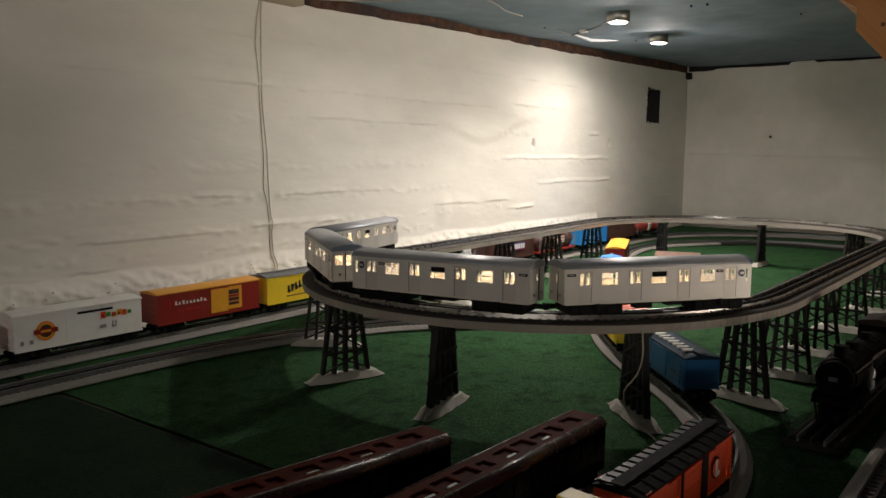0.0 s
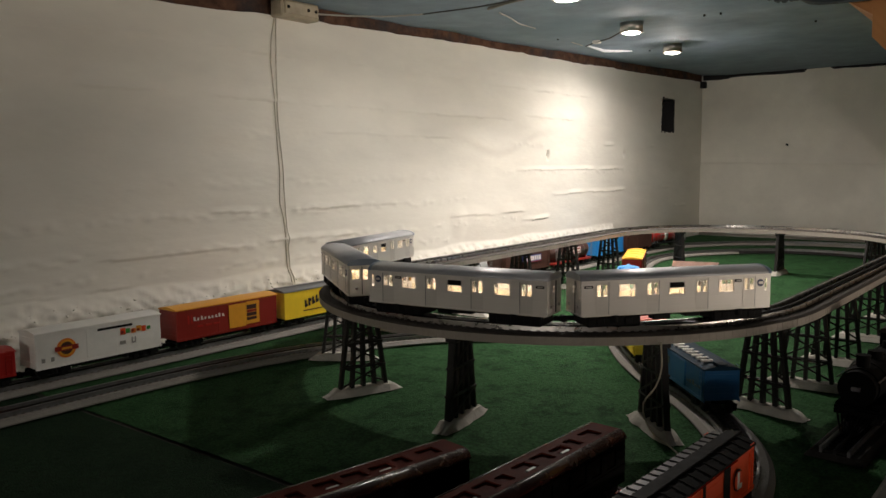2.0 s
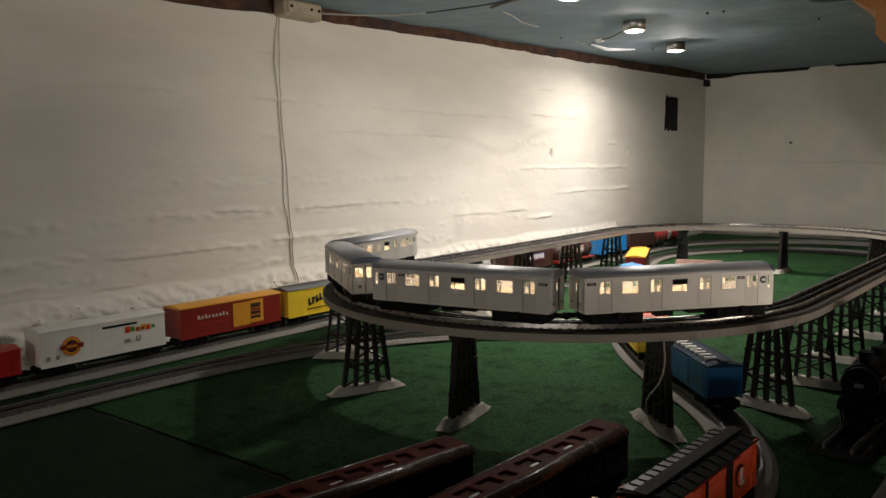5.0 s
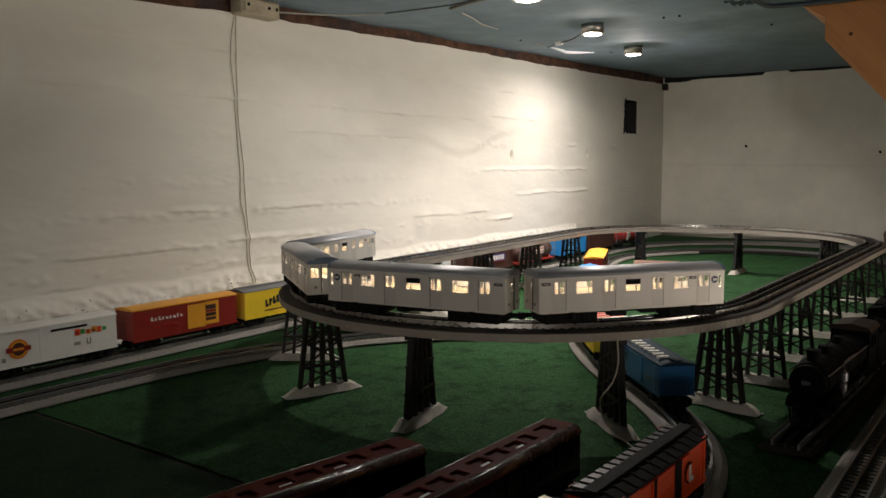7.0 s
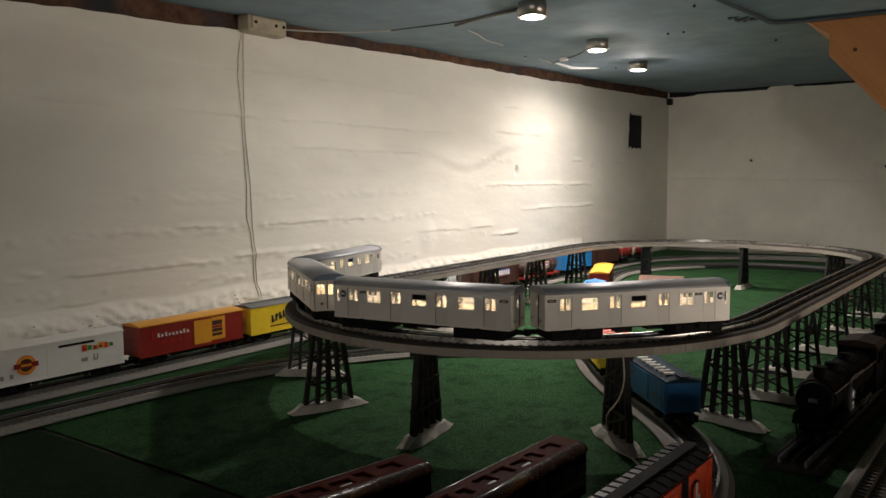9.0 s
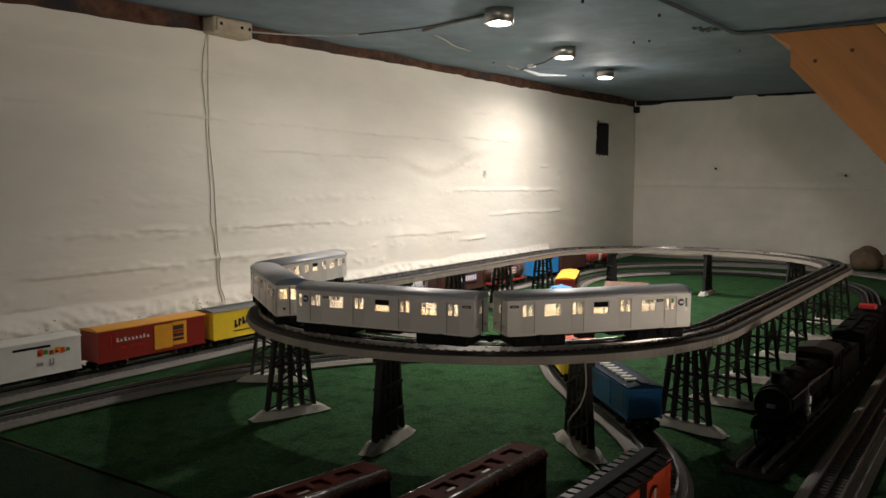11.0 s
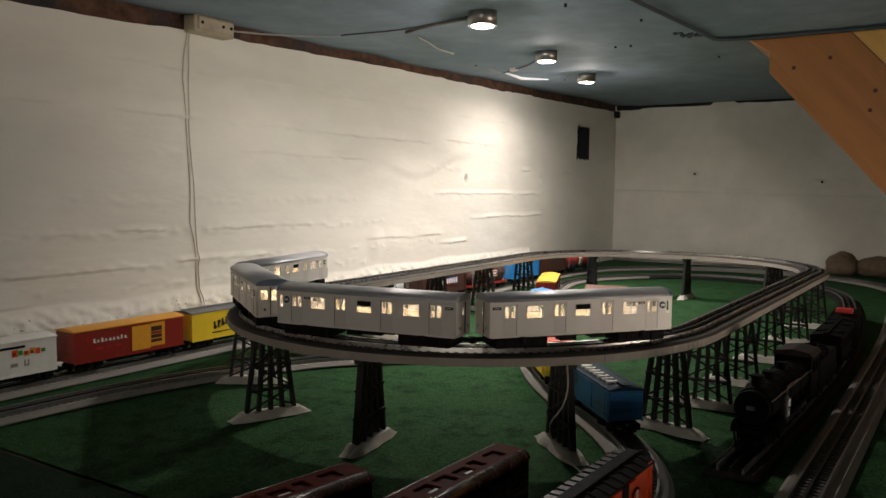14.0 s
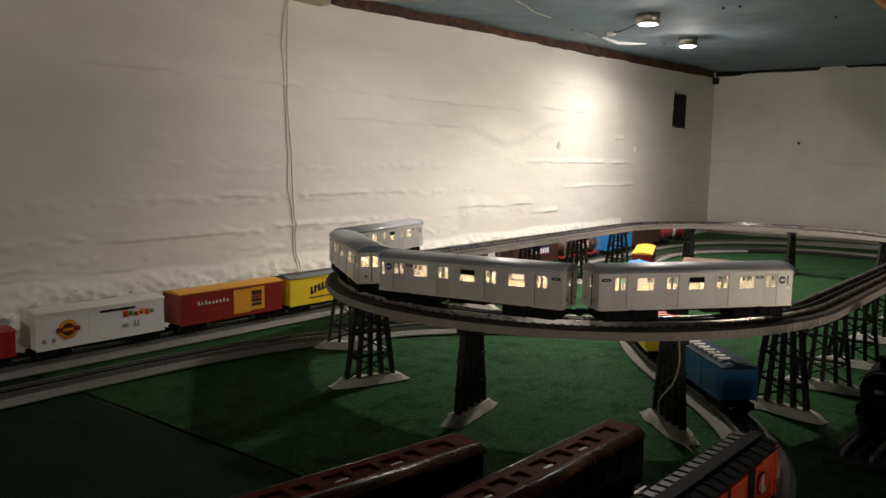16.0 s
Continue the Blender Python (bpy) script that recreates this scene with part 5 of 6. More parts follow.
# ---- brown passenger cars on the near sidings ----
def coach():
    """A heavyweight coach with a raised roof and roof lights."""
    root = thing("passenger_coach", "glossy dark red-brown passenger coach parked on a siding", "model train car", "parked passenger coaches")
    L, W, z0, z1 = 0.34, 0.051, 0.016, 0.064
    holes = []
    for i in range(10):
        x = -L / 2 + 0.030 + i * (L - 0.06) / 9
        holes.append((x - 0.010, x + 0.010, z0 + 0.024, z0 + 0.041))
    bm = nb()
    for s in (-1, 1):
        panel(bm, s * W / 2, -s * 0.0015, (-L / 2, L / 2), (z0, z1), holes)
        bx(bm, s * L / 2 - 0.0008, s * L / 2 + 0.0008, -W / 2 + 0.0016, W / 2 - 0.0016, z0, z1)
        bx(bm, -L / 2, L / 2, s * W / 2 - 0.0004, s * W / 2 + 0.0010, z0 + 0.019, z0 + 0.0205)
    part("body", bm, M_TUSCAN, root, "glossy tuscan body, near black with its shade")
    for s in (-1, 1):
        for h in holes:
            part("window_pane", box(h[0], h[1], s * (W / 2 - 0.0012) - 0.0003, s * (W / 2 - 0.0012) + 0.0003, h[2], h[3]), M_GLOSSK, root)
    # a flat-topped roof with oblong openings, its edges rounded over
    ops = [(-L / 2 + 0.020 + i * 0.0305, -L / 2 + 0.020 + i * 0.0305 + (0.0235 if i % 4 else 0.0150), -0.0100, 0.0085 - 0.003 * (i % 3 == 1)) for i in range(10)]
    top = nb()
    panel(top, 0, 0.0018, (-L / 2 - 0.002, L / 2 + 0.002), (-0.0165, 0.0165), ops)
    bmesh.ops.transform(top, matrix=Matrix.Translation((0, 0, z1 + 0.0092)) @ Matrix.Rotation(-math.pi / 2, 4, "X"), verts=top.verts[:])
    side = nb()
    for sg in (-1, 1):
        prof = [(sg * 0.0165, z1 + 0.0092), (sg * 0.0205, z1 + 0.0084), (sg * 0.0238, z1 + 0.0060), (sg * 0.0262, z1 + 0.0018), (sg * 0.0264, z1), (sg * 0.0245, z1), (sg * 0.0165, z1 + 0.0074)]
        prism(side, prof if sg > 0 else prof[::-1], -L / 2 - 0.002, L / 2 + 0.002)
    bmesh.ops.remove_doubles(top, verts=top.verts[:], dist=1e-6)
    part("roof", top, M_COACHROOF, root, "dark red-brown roof with oblong openings", False)
    part("roof_shoulder", side, M_SHOULDER, root, "glossy roof shoulders, darkened like the shaded sides", True)
    part("inner_floor", box(-L / 2 + 0.002, L / 2 - 0.002, -0.023, 0.023, z1 - 0.004, z1 + 0.0064), M_COACHROOF, root)
    for sg in (-1, 1):
        part("end_cap", prism(nb(), [(-0.024, z1 - 0.001), (0.024, z1 - 0.001), (0.0165, z1 + 0.0073), (-0.0165, z1 + 0.0073)], sg * (L / 2) - 0.001, sg * (L / 2) + 0.001), M_TUSCAN, root)
    for i, o in enumerate(ops):
        if i in (1, 2, 5, 7):
            part("white_seat", bx(nb(), o[0] + 0.007, o[1] - 0.003, -0.0085, -0.0045, z1 + 0.0064, z1 + 0.0082, 0.0005), M_PWHITE, root, "white seat seen through the roof opening")
    bm = nb()
    bx(bm, -L / 2 + 0.01, L / 2 - 0.01, -0.02, 0.02, z0 - 0.006, z0)
    bx(bm, -0.05, 0.04, -0.024, 0.024, z0 - 0.009, z0 - 0.001, 0.002)
    part("underframe", bm, M_BLACK, root)
    for e in (-1, 1):
        truck(root, e * L * 0.37, 0, 0.046)
        coupler(root, e * L / 2, e, 0.001)
        b2 = nb()
        bx(b2, e * (L / 2 + 0.004) - 0.003, e * (L / 2 + 0.004) + 0.003, -0.012, 0.012, z0 + 0.002, z1 - 0.004, 0.001)
        part("gangway", b2, M_BLACK, root)
        for y in (-0.021, -0.014, 0.014, 0.021):
            part("end_rail", stick(nb(), (e * (L / 2 + 0.0035), y, z0 + 0.004), (e * (L / 2 + 0.0035), y, z0 + 0.034), 0.0011), M_CHROME, root, "bright end handrail")
    for s in (-1, 1):
        for f in (-0.42, -0.30, 0.30, 0.42):
            part("step_iron", bx(nb(), f * L - 0.006, f * L + 0.006, s * 0.0235 - 0.0015, s * 0.0235 + 0.0015, z0 - 0.0065, z0 - 0.0045), M_CHROME, root)
    return root


COACH = coach()


def coach_at(x, y, deg):
    a = radians(deg)
    return pose(x - 0.17 * math.cos(a), y - 0.17 * math.sin(a), ZR, 0, 0, deg)


COACH.matrix_basis = coach_at(0.626, 0.486, -10.5)
copy_thing(COACH, coach_at(0.772, 0.384, -3.0))
for nm, x, y, deg in (("coach_siding", 0.66, 0.475, -10.5), ("coach_siding", 0.80, 0.382, -3.5)):
    a = radians(deg)
    track(nm, "short grey siding under a parked coach", [(x - d * math.cos(a), y - d * math.sin(a), G - 0.0006) for d in (0.0, 0.2, 0.4, 0.6, 0.9)], half=0.030)


# ---- steam engine on the inner track ----
def engine():
    root = thing("steam_locomotive", "black model steam locomotive standing beside the trestles", "model locomotive")
    zc = 0.058
    bm = nb()
    cyl(bm, (-0.14, 0, zc), (0.10, 0, zc), 0.026, 24)
    cyl(bm, (-0.155, 0, zc), (-0.14, 0, zc), 0.024, 24)
    part("boiler", bm, M_LOCO, root, smooth=False)
    for x in (-0.10, -0.03, 0.04):
        b2 = nb()
        cyl(b2, (x - 0.002, 0, zc), (x + 0.002, 0, zc), 0.0268, 24)
        part("boiler_band", b2, M_LOCO, root)
    b2 = nb()
    cyl(b2, (-0.125, 0, zc + 0.022), (-0.125, 0, zc + 0.042), 0.008, 16, 0.010)
    part("chimney", b2, M_LOCO, root)
    for x, r in ((-0.06, 0.012), (0.02, 0.010)):
        b2 = nb()
        cyl(b2, (x, 0, zc + 0.018), (x, 0, zc + 0.036), r, 16, r * 0.8)
        part("dome", b2, M_LOCO, root)
    b2 = nb()
    cyl(b2, (-0.157, 0, zc + 0.012), (-0.150, 0, zc + 0.012), 0.006, 14)
    part("headlamp", b2, M_CHROME, root)
    b2 = nb()
    panel(b2, -0.029, 0.0015, (0.10, 0.160), (0.026, 0.092), [(0.112, 0.130, 0.062, 0.082), (0.136, 0.152, 0.062, 0.082)])
    panel(b2, 0.029, -0.0015, (0.10, 0.160), (0.026, 0.092), [(0.112, 0.130, 0.062, 0.082), (0.136, 0.152, 0.062, 0.082)])
    bx(b2, 0.0985, 0.1015, -0.027, 0.027, 0.026, 0.092)
    part("cab", b2, M_LOCO, root)
    part("cab_roof", prism(nb(), [(-0.032, 0.091), (0.032, 0.091), (0.026, 0.098), (0, 0.102), (-0.026, 0.098)], 0.095, 0.168), M_SOOT, root, "dusty brown-black cab roof")
    part("footplate", bx(nb(), -0.15, 0.16, -0.028, 0.028, 0.026, 0.030), M_LOCO, root)
    part("main_frame", bx(nb(), -0.15, 0.15, -0.012, 0.012, 0.010, 0.028), M_LOCO, root)
    for x in (-0.05, 0.0, 0.05, 0.10):
        for s in (-1, 1):
            b2 = nb()
            cyl(b2, (x, s * 0.0145, 0.0215), (x, s * 0.0195, 0.0215), 0.0215, 22)
            w = part("driving_wheel", b2, M_LOCO, root)
            b3 = nb()
            cyl(b3, (x, s * 0.0195, 0.0215), (x, s * 0.0205, 0.0215), 0.006, 12)
            part("hub", b3, M_RAIL, w)
    for s in (-1, 1):
        part("side_rod", bx(nb(), -0.055, 0.105, s * 0.0225 - 0.0012, s * 0.0225 + 0.0012, 0.013, 0.018), M_RAIL, root, "steel side rod")
        b2 = nb()
        cyl(b2, (-0.13, s * 0.023, 0.024), (-0.085, s * 0.023, 0.024), 0.010, 16)
        part("cylinder", b2, M_LOCO, root)
        part("piston_rod", bx(nb(), -0.085, -0.05, s * 0.0225 - 0.001, s * 0.0225 + 0.001, 0.022, 0.025), M_RAIL, root)
        b2 = nb()
        tube(b2, [(-0.15, s * 0.026, zc + 0.012), (0.10, s * 0.028, zc + 0.012)], 0.0009)
        part("handrail", b2, M_DULL, root)
        for i in range(5):
            part("handrail_post", stick(nb(), (-0.14 + i * 0.055, s * 0.0225, zc + 0.010), (-0.14 + i * 0.055, s * 0.0265, zc + 0.012), 0.0014), M_DULL, root)
        b2 = nb()
        cyl(b2, (-0.075, s * 0.0295, 0.034), (-0.075, s * 0.0295, 0.046), 0.0052, 14)
        cyl(b2, (-0.075, s * 0.0295, 0.049), (-0.075, s * 0.0295, 0.061), 0.0058, 14)
        cyl(b2, (-0.075, s * 0.0295, 0.030), (-0.075, s * 0.0295, 0.064), 0.0022, 10)
        part("air_pump", b2, M_DULL, root, "oily steel air pump")
        b2 = nb()
        tube(b2, [(-0.075, s * 0.0295, 0.064), (-0.072, s * 0.0290, 0.070), (-0.060, s * 0.0270, 0.073), (-0.030, s * 0.0262, 0.073), (0.02, s * 0.0268, 0.071)], 0.0010)
        part("steam_pipe", b2, M_DULL, root)
        part("reverse_link", stick(nb(), (-0.045, s * 0.0240, 0.030), (-0.040, s * 0.0240, 0.014), 0.0030), M_DULL, root)
        part("main_rod", stick(nb(), (-0.055, s * 0.0250, 0.0235), (0.050, s * 0.0250, 0.0155), 0.0032), M_DULL, root)
    rim = nb()
    cyl(rim, (-0.1575, 0, zc), (-0.1545, 0, zc), 0.0185, 24, 0.0165)
    part("smokebox_door", rim, M_LOCO, root)
    part("number_plate", bx(nb(), -0.1590, -0.1574, -0.006, 0.006, zc - 0.003, zc + 0.003, 0.0005), M_DULL, root)
    cc = part("cowcatcher", bx(nb(), -0.160, -0.148, -0.026, 0.026, 0.022, 0.028), M_LOCO, root)
    for i in range(9):
        y = -0.024 + i * 0.006
        part("bar", stick(nb(), (-0.152, y, 0.0235), (-0.182, y * 0.45, 0.004), 0.002), M_LOCO, cc)
    truck(root, -0.105, 0, 0.030)
    return root


def tender():
    root = thing("tender", "black coal tender behind the steam locomotive", "model train car")
    bm = nb()
    bx(bm, -0.085, 0.085, -0.028, 0.028, 0.022, 0.070, 0.002)
    part("body", bm, M_LOCO, root)
    bm = nb()
    for i in range(140):
        x, y = random.uniform(-0.075, 0.02), random.uniform(-0.022, 0.022)
        z = 0.070 + 0.006 * random.random() + 0.008 * (1 - abs(y) / 0.024)
        bmesh.ops.create_icosphere(bm, subdivisions=1, radius=random.uniform(0.003, 0.005), matrix=Matrix.Translation((x, y, z)))
    tagged(part("coal_load", bm, M_LOCO, root), kind="stuff")
    part("water_hatch", bx(nb(), 0.045, 0.065, -0.01, 0.01, 0.070, 0.075, 0.001), M_LOCO, root)
    for e in (-1, 1):
        truck(root, e * 0.052, 0)
        coupler(root, e * 0.085, e, 0.001)
    return root


ILEN = walk_len(INNER_PTS)
ride(engine(), INNER_PTS, ILEN, s_near(INNER_PTS, ILEN, 1.31, 0.19), 0.1, True)
ride(tender(), INNER_PTS, ILEN, s_near(INNER_PTS, ILEN, 1.582, 0.17), 0.06, True)
ride(hopper("dark hopper car behind the tender", M_LOCO, 2, L=0.22, group="dark freight train"), INNER_PTS, ILEN, s_near(INNER_PTS, ILEN, 1.81, 0.16), 0.08)
c = boxcar("caboose", "dark caboose with a bright red end", M_LOCO, M_LOCO, M_LOCO, group="dark freight train", L=0.20, h=0.056)
ride(c, INNER_PTS, ILEN, s_near(INNER_PTS, ILEN, 2.055, 0.16), 0.07)
part("red_end", bx(nb(), 0.005, 0.045, -0.018, 0.018, 0.0875, 0.096, 0.002), M_DKRED, c, "bright red roof box")


# ---- log cabin and fence ----
def cabin():
    root = thing("log_cabin", "dark log cabin with a brown board roof on the grass", "model house")
    L, W, h = 0.124, 0.096, 0.061
    for i in range(7):
        z = 0.005 + i * 0.0092
        for s in (-1, 1):
            b2 = nb()
            cyl(b2, (-L / 2 - 0.008, s * W / 2, z), (L / 2 + 0.008, s * W / 2, z), 0.0050, 8)
            part("log", b2, M_LOG, root)
            b2 = nb()
            cyl(b2, (s * L / 2, -W / 2 - 0.008, z + 0.004), (s * L / 2, W / 2 + 0.008, z + 0.004), 0.0050, 8)
            part("log", b2, M_LOG, root)
    part("inside", box(-L / 2 + 0.003, L / 2 - 0.003, -W / 2 + 0.003, W / 2 - 0.003, 0.0, h), M_BLACK, root)
    bm = nb()
    for s in (-1, 1):
        v = [bm.verts.new(p) for p in ((s * L / 2, -W / 2, h), (s * L / 2, W / 2, h), (s * L / 2, 0, h + 0.015))]
        bm.faces.new(v)
    part("gable", bm, M_LOG, root)
    k = 12
    for s in (-1, 1):
        for i in range(k):
            x0 = -L / 2 - 0.006 + (L + 0.012) * i / k
            x1 = x0 + (L + 0.012) / k - 0.0005
            bm = nb()
            a = Vector((0, s * (W / 2 + 0.014), h - 0.003))
            b = Vector((0, 0, h + 0.0165))
            q = [bm.verts.new((x, p.y, p.z + dz)) for dz in (0, 0.003) for x in (x0, x1) for p in (a, b)]
            for f in ((0, 1, 3, 2), (4, 5, 7, 6), (0, 1, 5, 4), (2, 3, 7, 6), (0, 2, 6, 4), (1, 3, 7, 5)):
                bm.faces.new([q[j] for j in f])
            part("roof_board", bm, M_SHINGLE, root)
    part("door", bx(nb(), -0.018, 0.018, -W / 2 - 0.007, -W / 2 - 0.004, 0.002, 0.042), M_LOG, root)
    return root


cb = cabin()
cb.matrix_basis = pose(2.388, 0.866, TABLE, 0, 0, -76)


def lean_pole(p, q, w=0.006):
    b2 = nb()
    cyl(b2, p, q, w, 8, w * 0.7)
    return b2


ramp = thing("log_ramp", "dark rough log ramp leaning against the cabin", "log ramp")
for i in range(4):
    o = i * 0.0085
    part("log", lean_pole((2.228 + o, 0.925 + o * 0.7, TABLE + 0.005), (2.298 + o, 0.843 + o * 0.7, TABLE + 0.040), 0.0045), M_LOG, ramp)
part("prop", lean_pole((2.290, 0.838, TABLE), (2.292, 0.838, TABLE + 0.037), 0.005), M_LOG, ramp)
part("prop", lean_pole((2.305, 0.800, TABLE), (2.300, 0.835, TABLE + 0.037), 0.005), M_LOG, ramp)
fence = thing("split_rail_fence", "dark split-rail fence beside the cabin", "fence")
FP = [(2.285, 0.770), (2.325, 0.722), (2.360, 0.678)]
for k, (x, y) in enumerate(FP):
    part("post", lean_pole((x, y, TABLE), (x + 0.002, y, TABLE + (0.036 if k == 2 else 0.030)), 0.0040), M_LOG, fence)
for (xa, ya), (xb, yb) in zip(FP, FP[1:]):
    for z in (0.010, 0.018, 0.027):
        part("rail", lean_pole((xa - 0.004, ya + 0.004, TABLE + z), (xb + 0.013, yb - 0.016, TABLE + z - 0.001), 0.0028), M_LOG, fence)
part("post", lean_pole((2.240, 0.741, TABLE), (2.262, 0.765, TABLE + 0.042), 0.0045), M_LOG, fence)
for x, y, dx, dy in ((2.285, 0.785, 0.036, -0.069), (2.275, 0.79, -0.02, -0.04)):
    part("rail", lean_pole((x, y, TABLE + 0.036), (x + dx, y + dy, TABLE + 0.003), 0.0038), M_LOG, fence)


# ---- boulders ----
def boulder(x, y, rx, ry, rz, seed):
    bm = nb()
    bmesh.ops.create_icosphere(bm, subdivisions=4, radius=1.0)
    for v in bm.verts:
        d = 1 + 0.16 * noise.noise(v.co * 1.3 + Vector((seed, 0, 0))) + 0.05 * noise.noise(v.co * 4 + Vector((seed, 3, 0)))
        v.co = Vector((v.co.x * rx * d, v.co.y * ry * d, max(v.co.z * d, -0.82) * rz + 0.82 * rz))
    ob = link_mesh("boulder", bm, M_STONE, True)
    ob.matrix_basis = pose(x, y, TABLE - 0.001)
    tagged(ob, "rounded grey-brown boulder at the end wall", "boulder", "boulders at the end wall")


boulder(4.150, 0.350, 0.064, 0.070, 0.060, 1.0)
boulder(4.160, 0.195, 0.075, 0.105, 0.052, 5.0)


# ---- wall and ceiling fixtures ----
jb = thing("junction_box", "old ivory junction box with wires at the top of the wall", "junction box")
jx, jz = 1.352, 1.975
part("box_body", bx(nb(), jx - 0.062, jx + 0.062, WALL_Y - 0.042, WALL_Y + 0.002, jz - 0.028, jz + 0.014, 0.004), M_BOX, jb)
part("cover", bx(nb(), jx - 0.055, jx + 0.055, WALL_Y - 0.047, WALL_Y - 0.0415, jz - 0.023, jz + 0.009, 0.003), M_BOX, jb)
for dx in (-0.045, 0.02, 0.045):
    bm = nb()
    cyl(bm, (jx + dx, WALL_Y - 0.049, jz - 0.006), (jx + dx, WALL_Y - 0.0465, jz - 0.006), 0.004, 12)
    part("screw", bm, M_BLACK, jb)
for k, (pts, m_) in enumerate((([(1.312, 1.955), (1.296, 1.86), (1.302, 1.78), (1.310, 1.66), (1.314, 1.56), (1.312, 1.49), (1.324, 1.45), (1.330, 1.36), (1.334, 1.24)], M_CABLE),
                               ([(1.316, 1.955), (1.313, 1.85), (1.314, 1.72), (1.324, 1.60), (1.328, 1.50), (1.336, 1.40), (1.343, 1.24)], M_CABLE))):
    line = [(p[0], WALL_Y - wall_out(p[0], p[2]) - 0.002, p[2]) for p in smooth_line([(x - 0.011, WALL_Y, z) for x, z in pts], 0.02)]
    bm = tube(nb(), line, 0.0018)
    tagged(link_mesh("wall_cable", bm, m_, True), "painted cable hanging down the white wall", "cable", "cables on the wall")
CW = [(1.405, 1.512, -0.014), (1.50, 1.49, -0.010), (1.60, 1.44, -0.006), (1.646, 1.348, -0.006), (1.655, 1.168, -0.008), (1.645, 1.05, -0.006), (1.612, 0.93, -0.006)]
tagged(link_mesh("ceiling_cable", tube(nb(), smooth_line([(x, y, ceil_z(x) + d) for x, y, d in CW[:4]], 0.02), 0.0022), M_CABLEG, True), "pale cable leaving the junction box along the ceiling", "cable")
tagged(link_mesh("ceiling_cable", tube(nb(), smooth_line([(x, y, ceil_z(x) + d) for x, y, d in CW[3:]], 0.02), 0.0019), M_CABLED, True), "dark cable running to the lamp on the ceiling", "cable")
CE = [(2.585, 1.358), (2.508, 1.277), (2.465, 1.211), (2.352, 1.114), (2.262, 1.040)]
tagged(link_mesh("ceiling_cable", tube(nb(), smooth_line([(x, y, ceil_z(x) - 0.006) for x, y in CE], 0.02), 0.0020), M_CABLED, True), "thin dark cable leaving a lamp along the ceiling", "cable", "cables at the lamps")
tagged(link_mesh("cable_clip", bx(nb(), 2.497, 2.517, 1.262, 1.288, ceil_z(2.5) - 0.012, ceil_z(2.5) - 0.001, 0.002), M_PWHITE), "small white cable clip on the ceiling", "clip")
tagged(link_mesh("loose_wire", tube(nb(), smooth_line([(x, y, ceil_z(x) - 0.006) for x, y in ((1.778, 1.193), (1.873, 1.218), (1.971, 1.253), (2.084, 1.266))], 0.02), 0.0019), M_CABLEG, True), "loose pale wire under the ceiling", "wire")
tagged(link_mesh("loose_wire", tube(nb(), smooth_line([(x, y, ceil_z(x) - 0.006) for x, y in ((2.440, 1.338), (2.472, 1.345), (2.514, 1.349), (2.560, 1.358))], 0.02), 0.0018), M_CABLEG, True), "short loose pale wire under the ceiling", "wire")
tagged(link_mesh("ceiling_cable_end", tube(nb(), smooth_line([(x, y, ceil_z(x) - 0.006) for x, y in ((1.705, 1.179), (1.672, 1.105), (1.648, 1.02), (1.630, 0.955))], 0.02), 0.0042), M_SHEATH, True), "grey cable sheath bent towards a lamp", "cable")
bm = nb()
flake = [(2.610, 1.360, 0.006), (2.66, 1.362, 0.012), (2.71, 1.367, 0.014), (2.77, 1.376, 0.016), (2.80, 1.362, 0.014), (2.83, 1.342, 0.012), (2.88, 1.314, 0.005)]
va = [[bm.verts.new(p) for p in ((x, y, ceil_z(x) + 0.002), (x, y - 0.003, ceil_z(x) - 0.65 * k), (x, y + 0.004, ceil_z(x) - 0.65 * k), (x, y + 0.007, ceil_z(x) + 0.002))] for x, y, k in flake]
for p, q in zip(va, va[1:]):
    for i in range(4):
        bm.faces.new((p[i], p[(i + 1) % 4], q[(i + 1) % 4], q[i]))
bm.faces.new(va[0])
bm.faces.new(va[-1])
tagged(link_mesh("peeling_paint_flake", bm, M_SPLOT), "bright white flake of paint peeling off the ceiling", "paint flake")
tagged(link_mesh("wall_clip", bx(nb(), END_X - 0.045, END_X - 0.012, WALL_Y - 0.030, WALL_Y - 0.002, 1.995, 2.030, 0.004), M_GAP), "small black clip in the corner under the ceiling", "clip")
tagged(link_mesh("end_post", bx(nb(), END_X - 0.075, END_X - 0.004, 0.045, 0.140, TABLE - 0.004, ceil_z(END_X) - 0.003, 0.004), mat("dark_post_timber", (0.07, 0.045, 0.028), 0.7, var=0.25, scale=20, stretch=(6, 6, 0.6))), "dark timber post against the end wall", "post")
tagged(link_mesh("feeder_wire", tube(nb(), smooth_line([(1.012, 0.418, 1.336), (1.012, 0.416, 1.300), (1.012, 0.424, 1.272), (1.012, 0.442, 1.245), (1.008, 0.436, 1.222), (1.004, 0.420, 1.205), (0.985, 0.395, 1.2035), (0.96, 0.37, 1.203)], 0.01), 0.0012), M_FEED, True), "pale feeder wire hanging from the raised track", "wire")
PIPE = [(1.10, 0.575), (1.68, 0.550), (2.10, 0.530), (2.225, 0.528), (2.258, 0.512), (2.272, 0.46), (2.280, 0.38), (2.284, 0.20), (2.286, -0.60)]
tagged(link_mesh("conduit", tube(nb(), [(x, y, ceil_z(x) - 0.008) for x, y in PIPE], 0.0050, 10), M_PIPE, True), "dark painted conduit running along the ceiling", "conduit")
LIP = [(x + 0.010, y + 0.008, ceil_z(x) - 0.004) for x, y in PIPE]
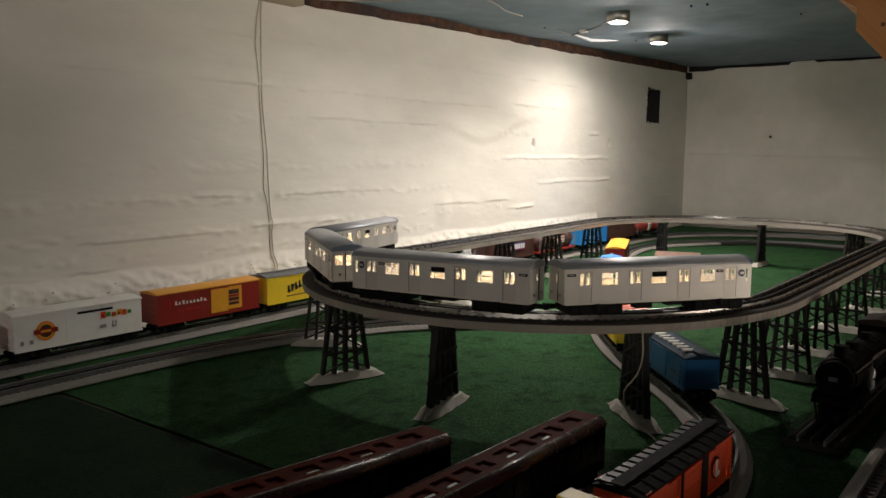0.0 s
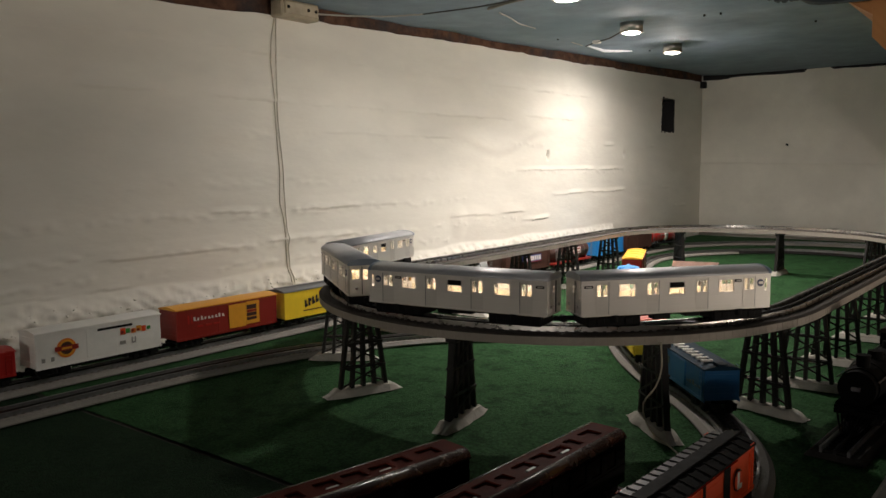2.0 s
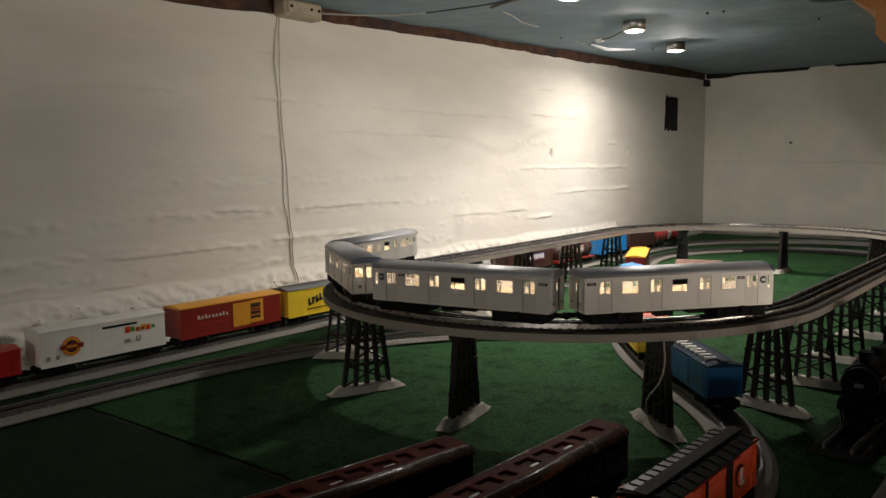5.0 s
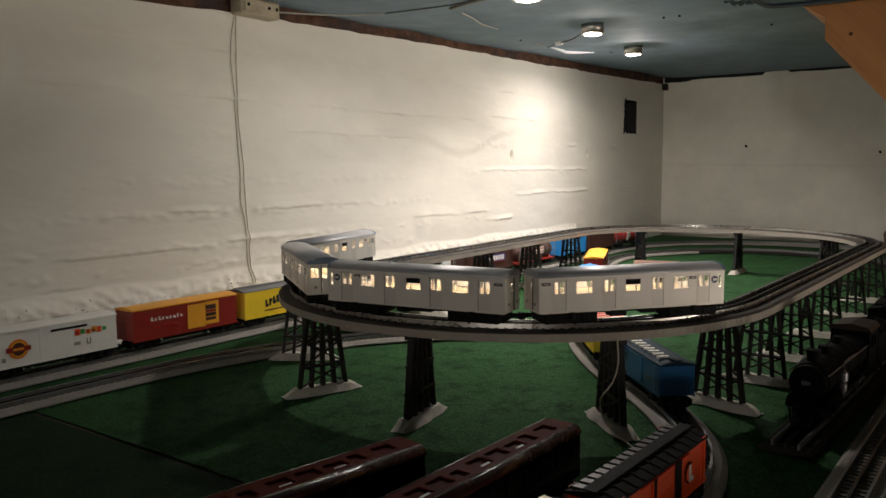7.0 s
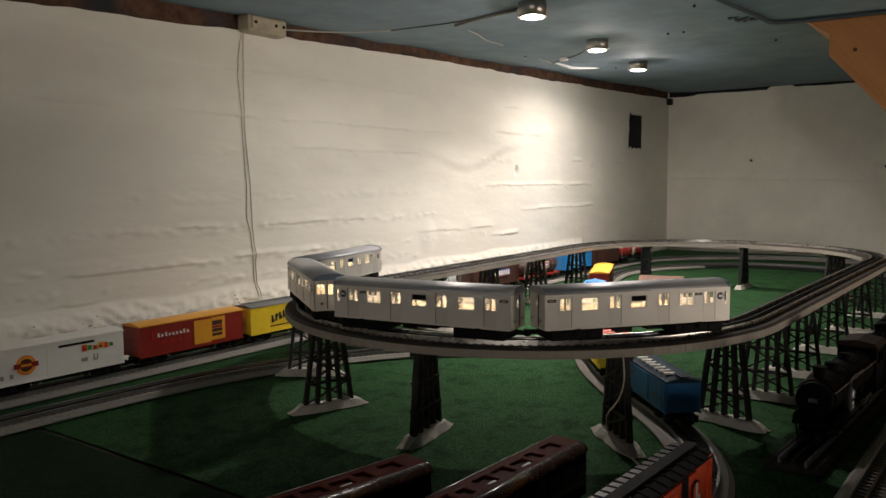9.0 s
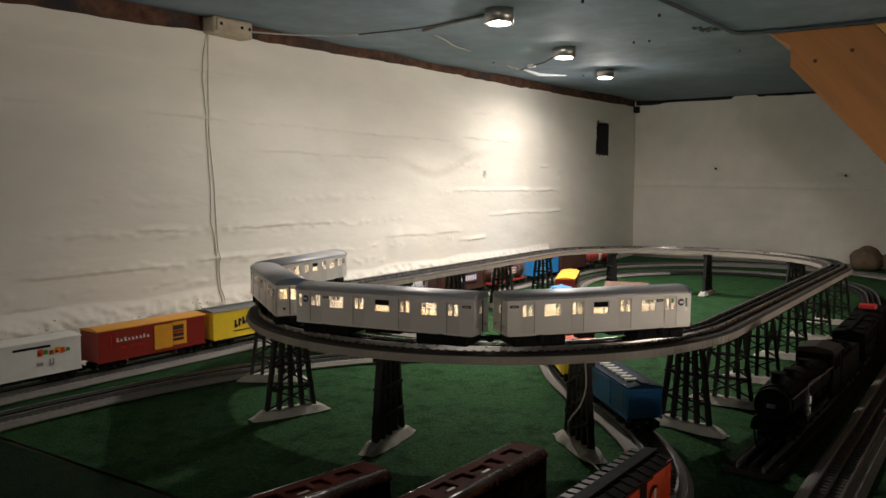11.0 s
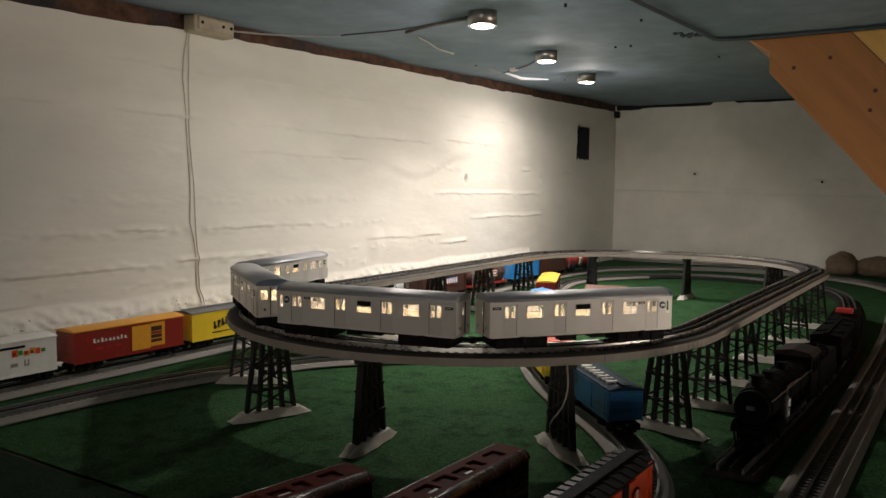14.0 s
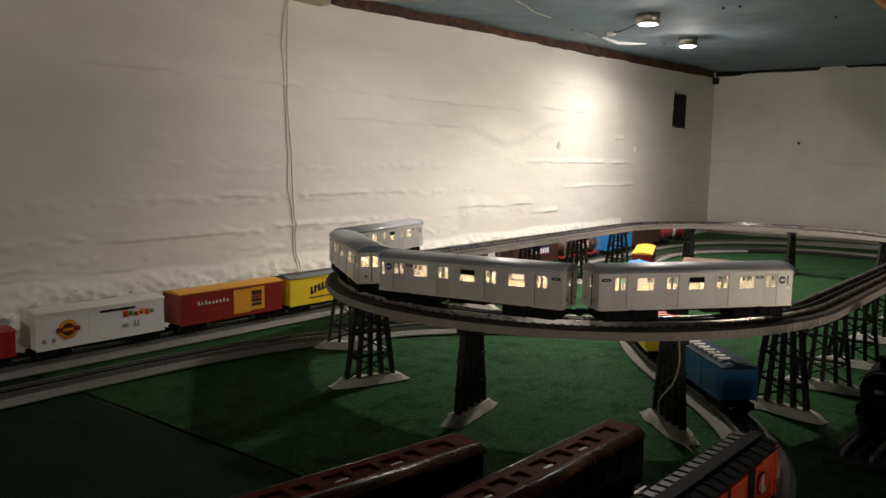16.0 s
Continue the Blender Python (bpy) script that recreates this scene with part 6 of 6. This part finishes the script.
tagged(link_mesh("cover_strip", tube(nb(), LIP, 0.0045, 8), M_CEIL, True), "blue-grey painted cover strip beside the conduit", "trim", kind="structure")
random.seed(41)
bm = nb()
for i in range(16):
    x, y = 2.155 + random.uniform(-0.035, 0.045), 0.585 + random.uniform(-0.035, 0.02)
    r = random.uniform(0.003, 0.009)
    bmesh.ops.create_icosphere(bm, subdivisions=2, radius=r, matrix=Matrix.Translation((x, y, ceil_z(x) - 0.002)) @ Matrix.Diagonal((1.6, 1, 0.6, 1)))
for v in bm.verts:
    v.co += Vector((0.0015 * noise.noise(v.co * 160), 0.0015 * noise.noise(v.co * 130), 0.001 * noise.noise(v.co * 190)))
tagged(link_mesh("plaster_lumps", bm, M_PIPE, True), "dark crumbled plaster lumps on the ceiling", "plaster lumps", kind="stuff")

# nail heads in the ceiling and the end wall
for x, y in ((1.643, 0.707), (2.261, 0.768), (2.258, 0.813), (2.366, 1.348), (2.919, 1.258), (1.90, 0.62), (2.62, 0.60)):
    bm = nb()
    cyl(bm, (x, y, ceil_z(x) - 0.005), (x, y, ceil_z(x) + 0.006), 0.0036, 8, 0.0030)
    tagged(link_mesh("nail_head", bm, M_GAP), "dark rusty nail head in the ceiling", "nail", "nails in the ceiling")
for y, z in ((1.092, 1.684), (0.471, 1.643)):
    bm = nb()
    cyl(bm, (END_X - 0.010, y, z), (END_X + 0.012, y, z - 0.004), 0.0055, 8, 0.005)
    tagged(link_mesh("nail_head", bm, M_GAP), "dark nail head in the white end wall", "nail", "nails in the end wall")

# ---- stairs above the far side ----
st = thing("staircase", "orange timber staircase side coming down from the ceiling", "staircase")
SX = 2.30
slope = radians(48.3)
d = Vector((0, -math.cos(slope), -math.sin(slope)))
n = Vector((0, -math.sin(slope), math.cos(slope)))
p0 = Vector((0, 0.391, 1.903))
for x in (SX, SX + 0.80):
    bm = nb()
    a1 = p0 + d * 2.50
    prof = [(0.394, 2.030), (0.392, 1.904), (a1.y, a1.z), ((a1 + n * 0.205).y, (a1 + n * 0.205).z), ((p0 - d * 0.16 + n * 0.205).y, (p0 - d * 0.16 + n * 0.205).z)]
    prism(bm, prof, x, x + 0.045)
    s_ = part("stringer", bm, M_WOOD, st, "knotty orange timber stringer")
    for k, u in ((0.032, 0.052), (0.075, 0.130), (0.045, 0.196), (0.215, 0.150), (0.245, 0.110), (0.012, 0.160), (0.62, 0.12)):
        if x > SX:
            break
        c_ = p0 + d * k + n * u
        bm = nb()
        cyl(bm, (x - 0.0012, c_.y, c_.z), (x + 0.002, c_.y, c_.z), 0.0055, 10)
        part("knot", bm, mat("timber_knot", (0.10, 0.03, 0.01), 0.6) if k == 0.032 else bpy.data.materials["timber_knot"], s_)
for i in range(11):
    c_ = p0 + d * (0.05 + i * 0.235) + n * 0.10
    part("tread", bx(nb(), SX + 0.045, SX + 0.80, c_.y - 0.11, c_.y + 0.11, c_.z - 0.016, c_.z + 0.016, 0.002), M_WOODY, st)
bm = nb()
q = [bm.verts.new((xx, w.y, w.z)) for xx in (SX + 0.004, SX + 0.020) for w in (p0 - d * 0.2 + n * 0.207, p0 + d * 0.9 + n * 0.207, p0 + d * 0.9 + n * 0.75, p0 - d * 0.2 + n * 0.75)]
for f in ((0, 1, 2, 3), (4, 5, 6, 7), (0, 1, 5, 4), (1, 2, 6, 5), (2, 3, 7, 6), (3, 0, 4, 7)):
    bm.faces.new([q[i] for i in f])
part("side_boarding", bm, M_WOODY, st, "yellow side boarding, paled for the stairwell light")
bm = nb()
prism(bm, [(0.394, 2.030), (0.470, 2.030), (0.456, 2.003), (0.394, 1.962)], SX + 0.004, SX + 0.80)
part("header_board", bm, M_WOOD, st, "short timber header under the ceiling")
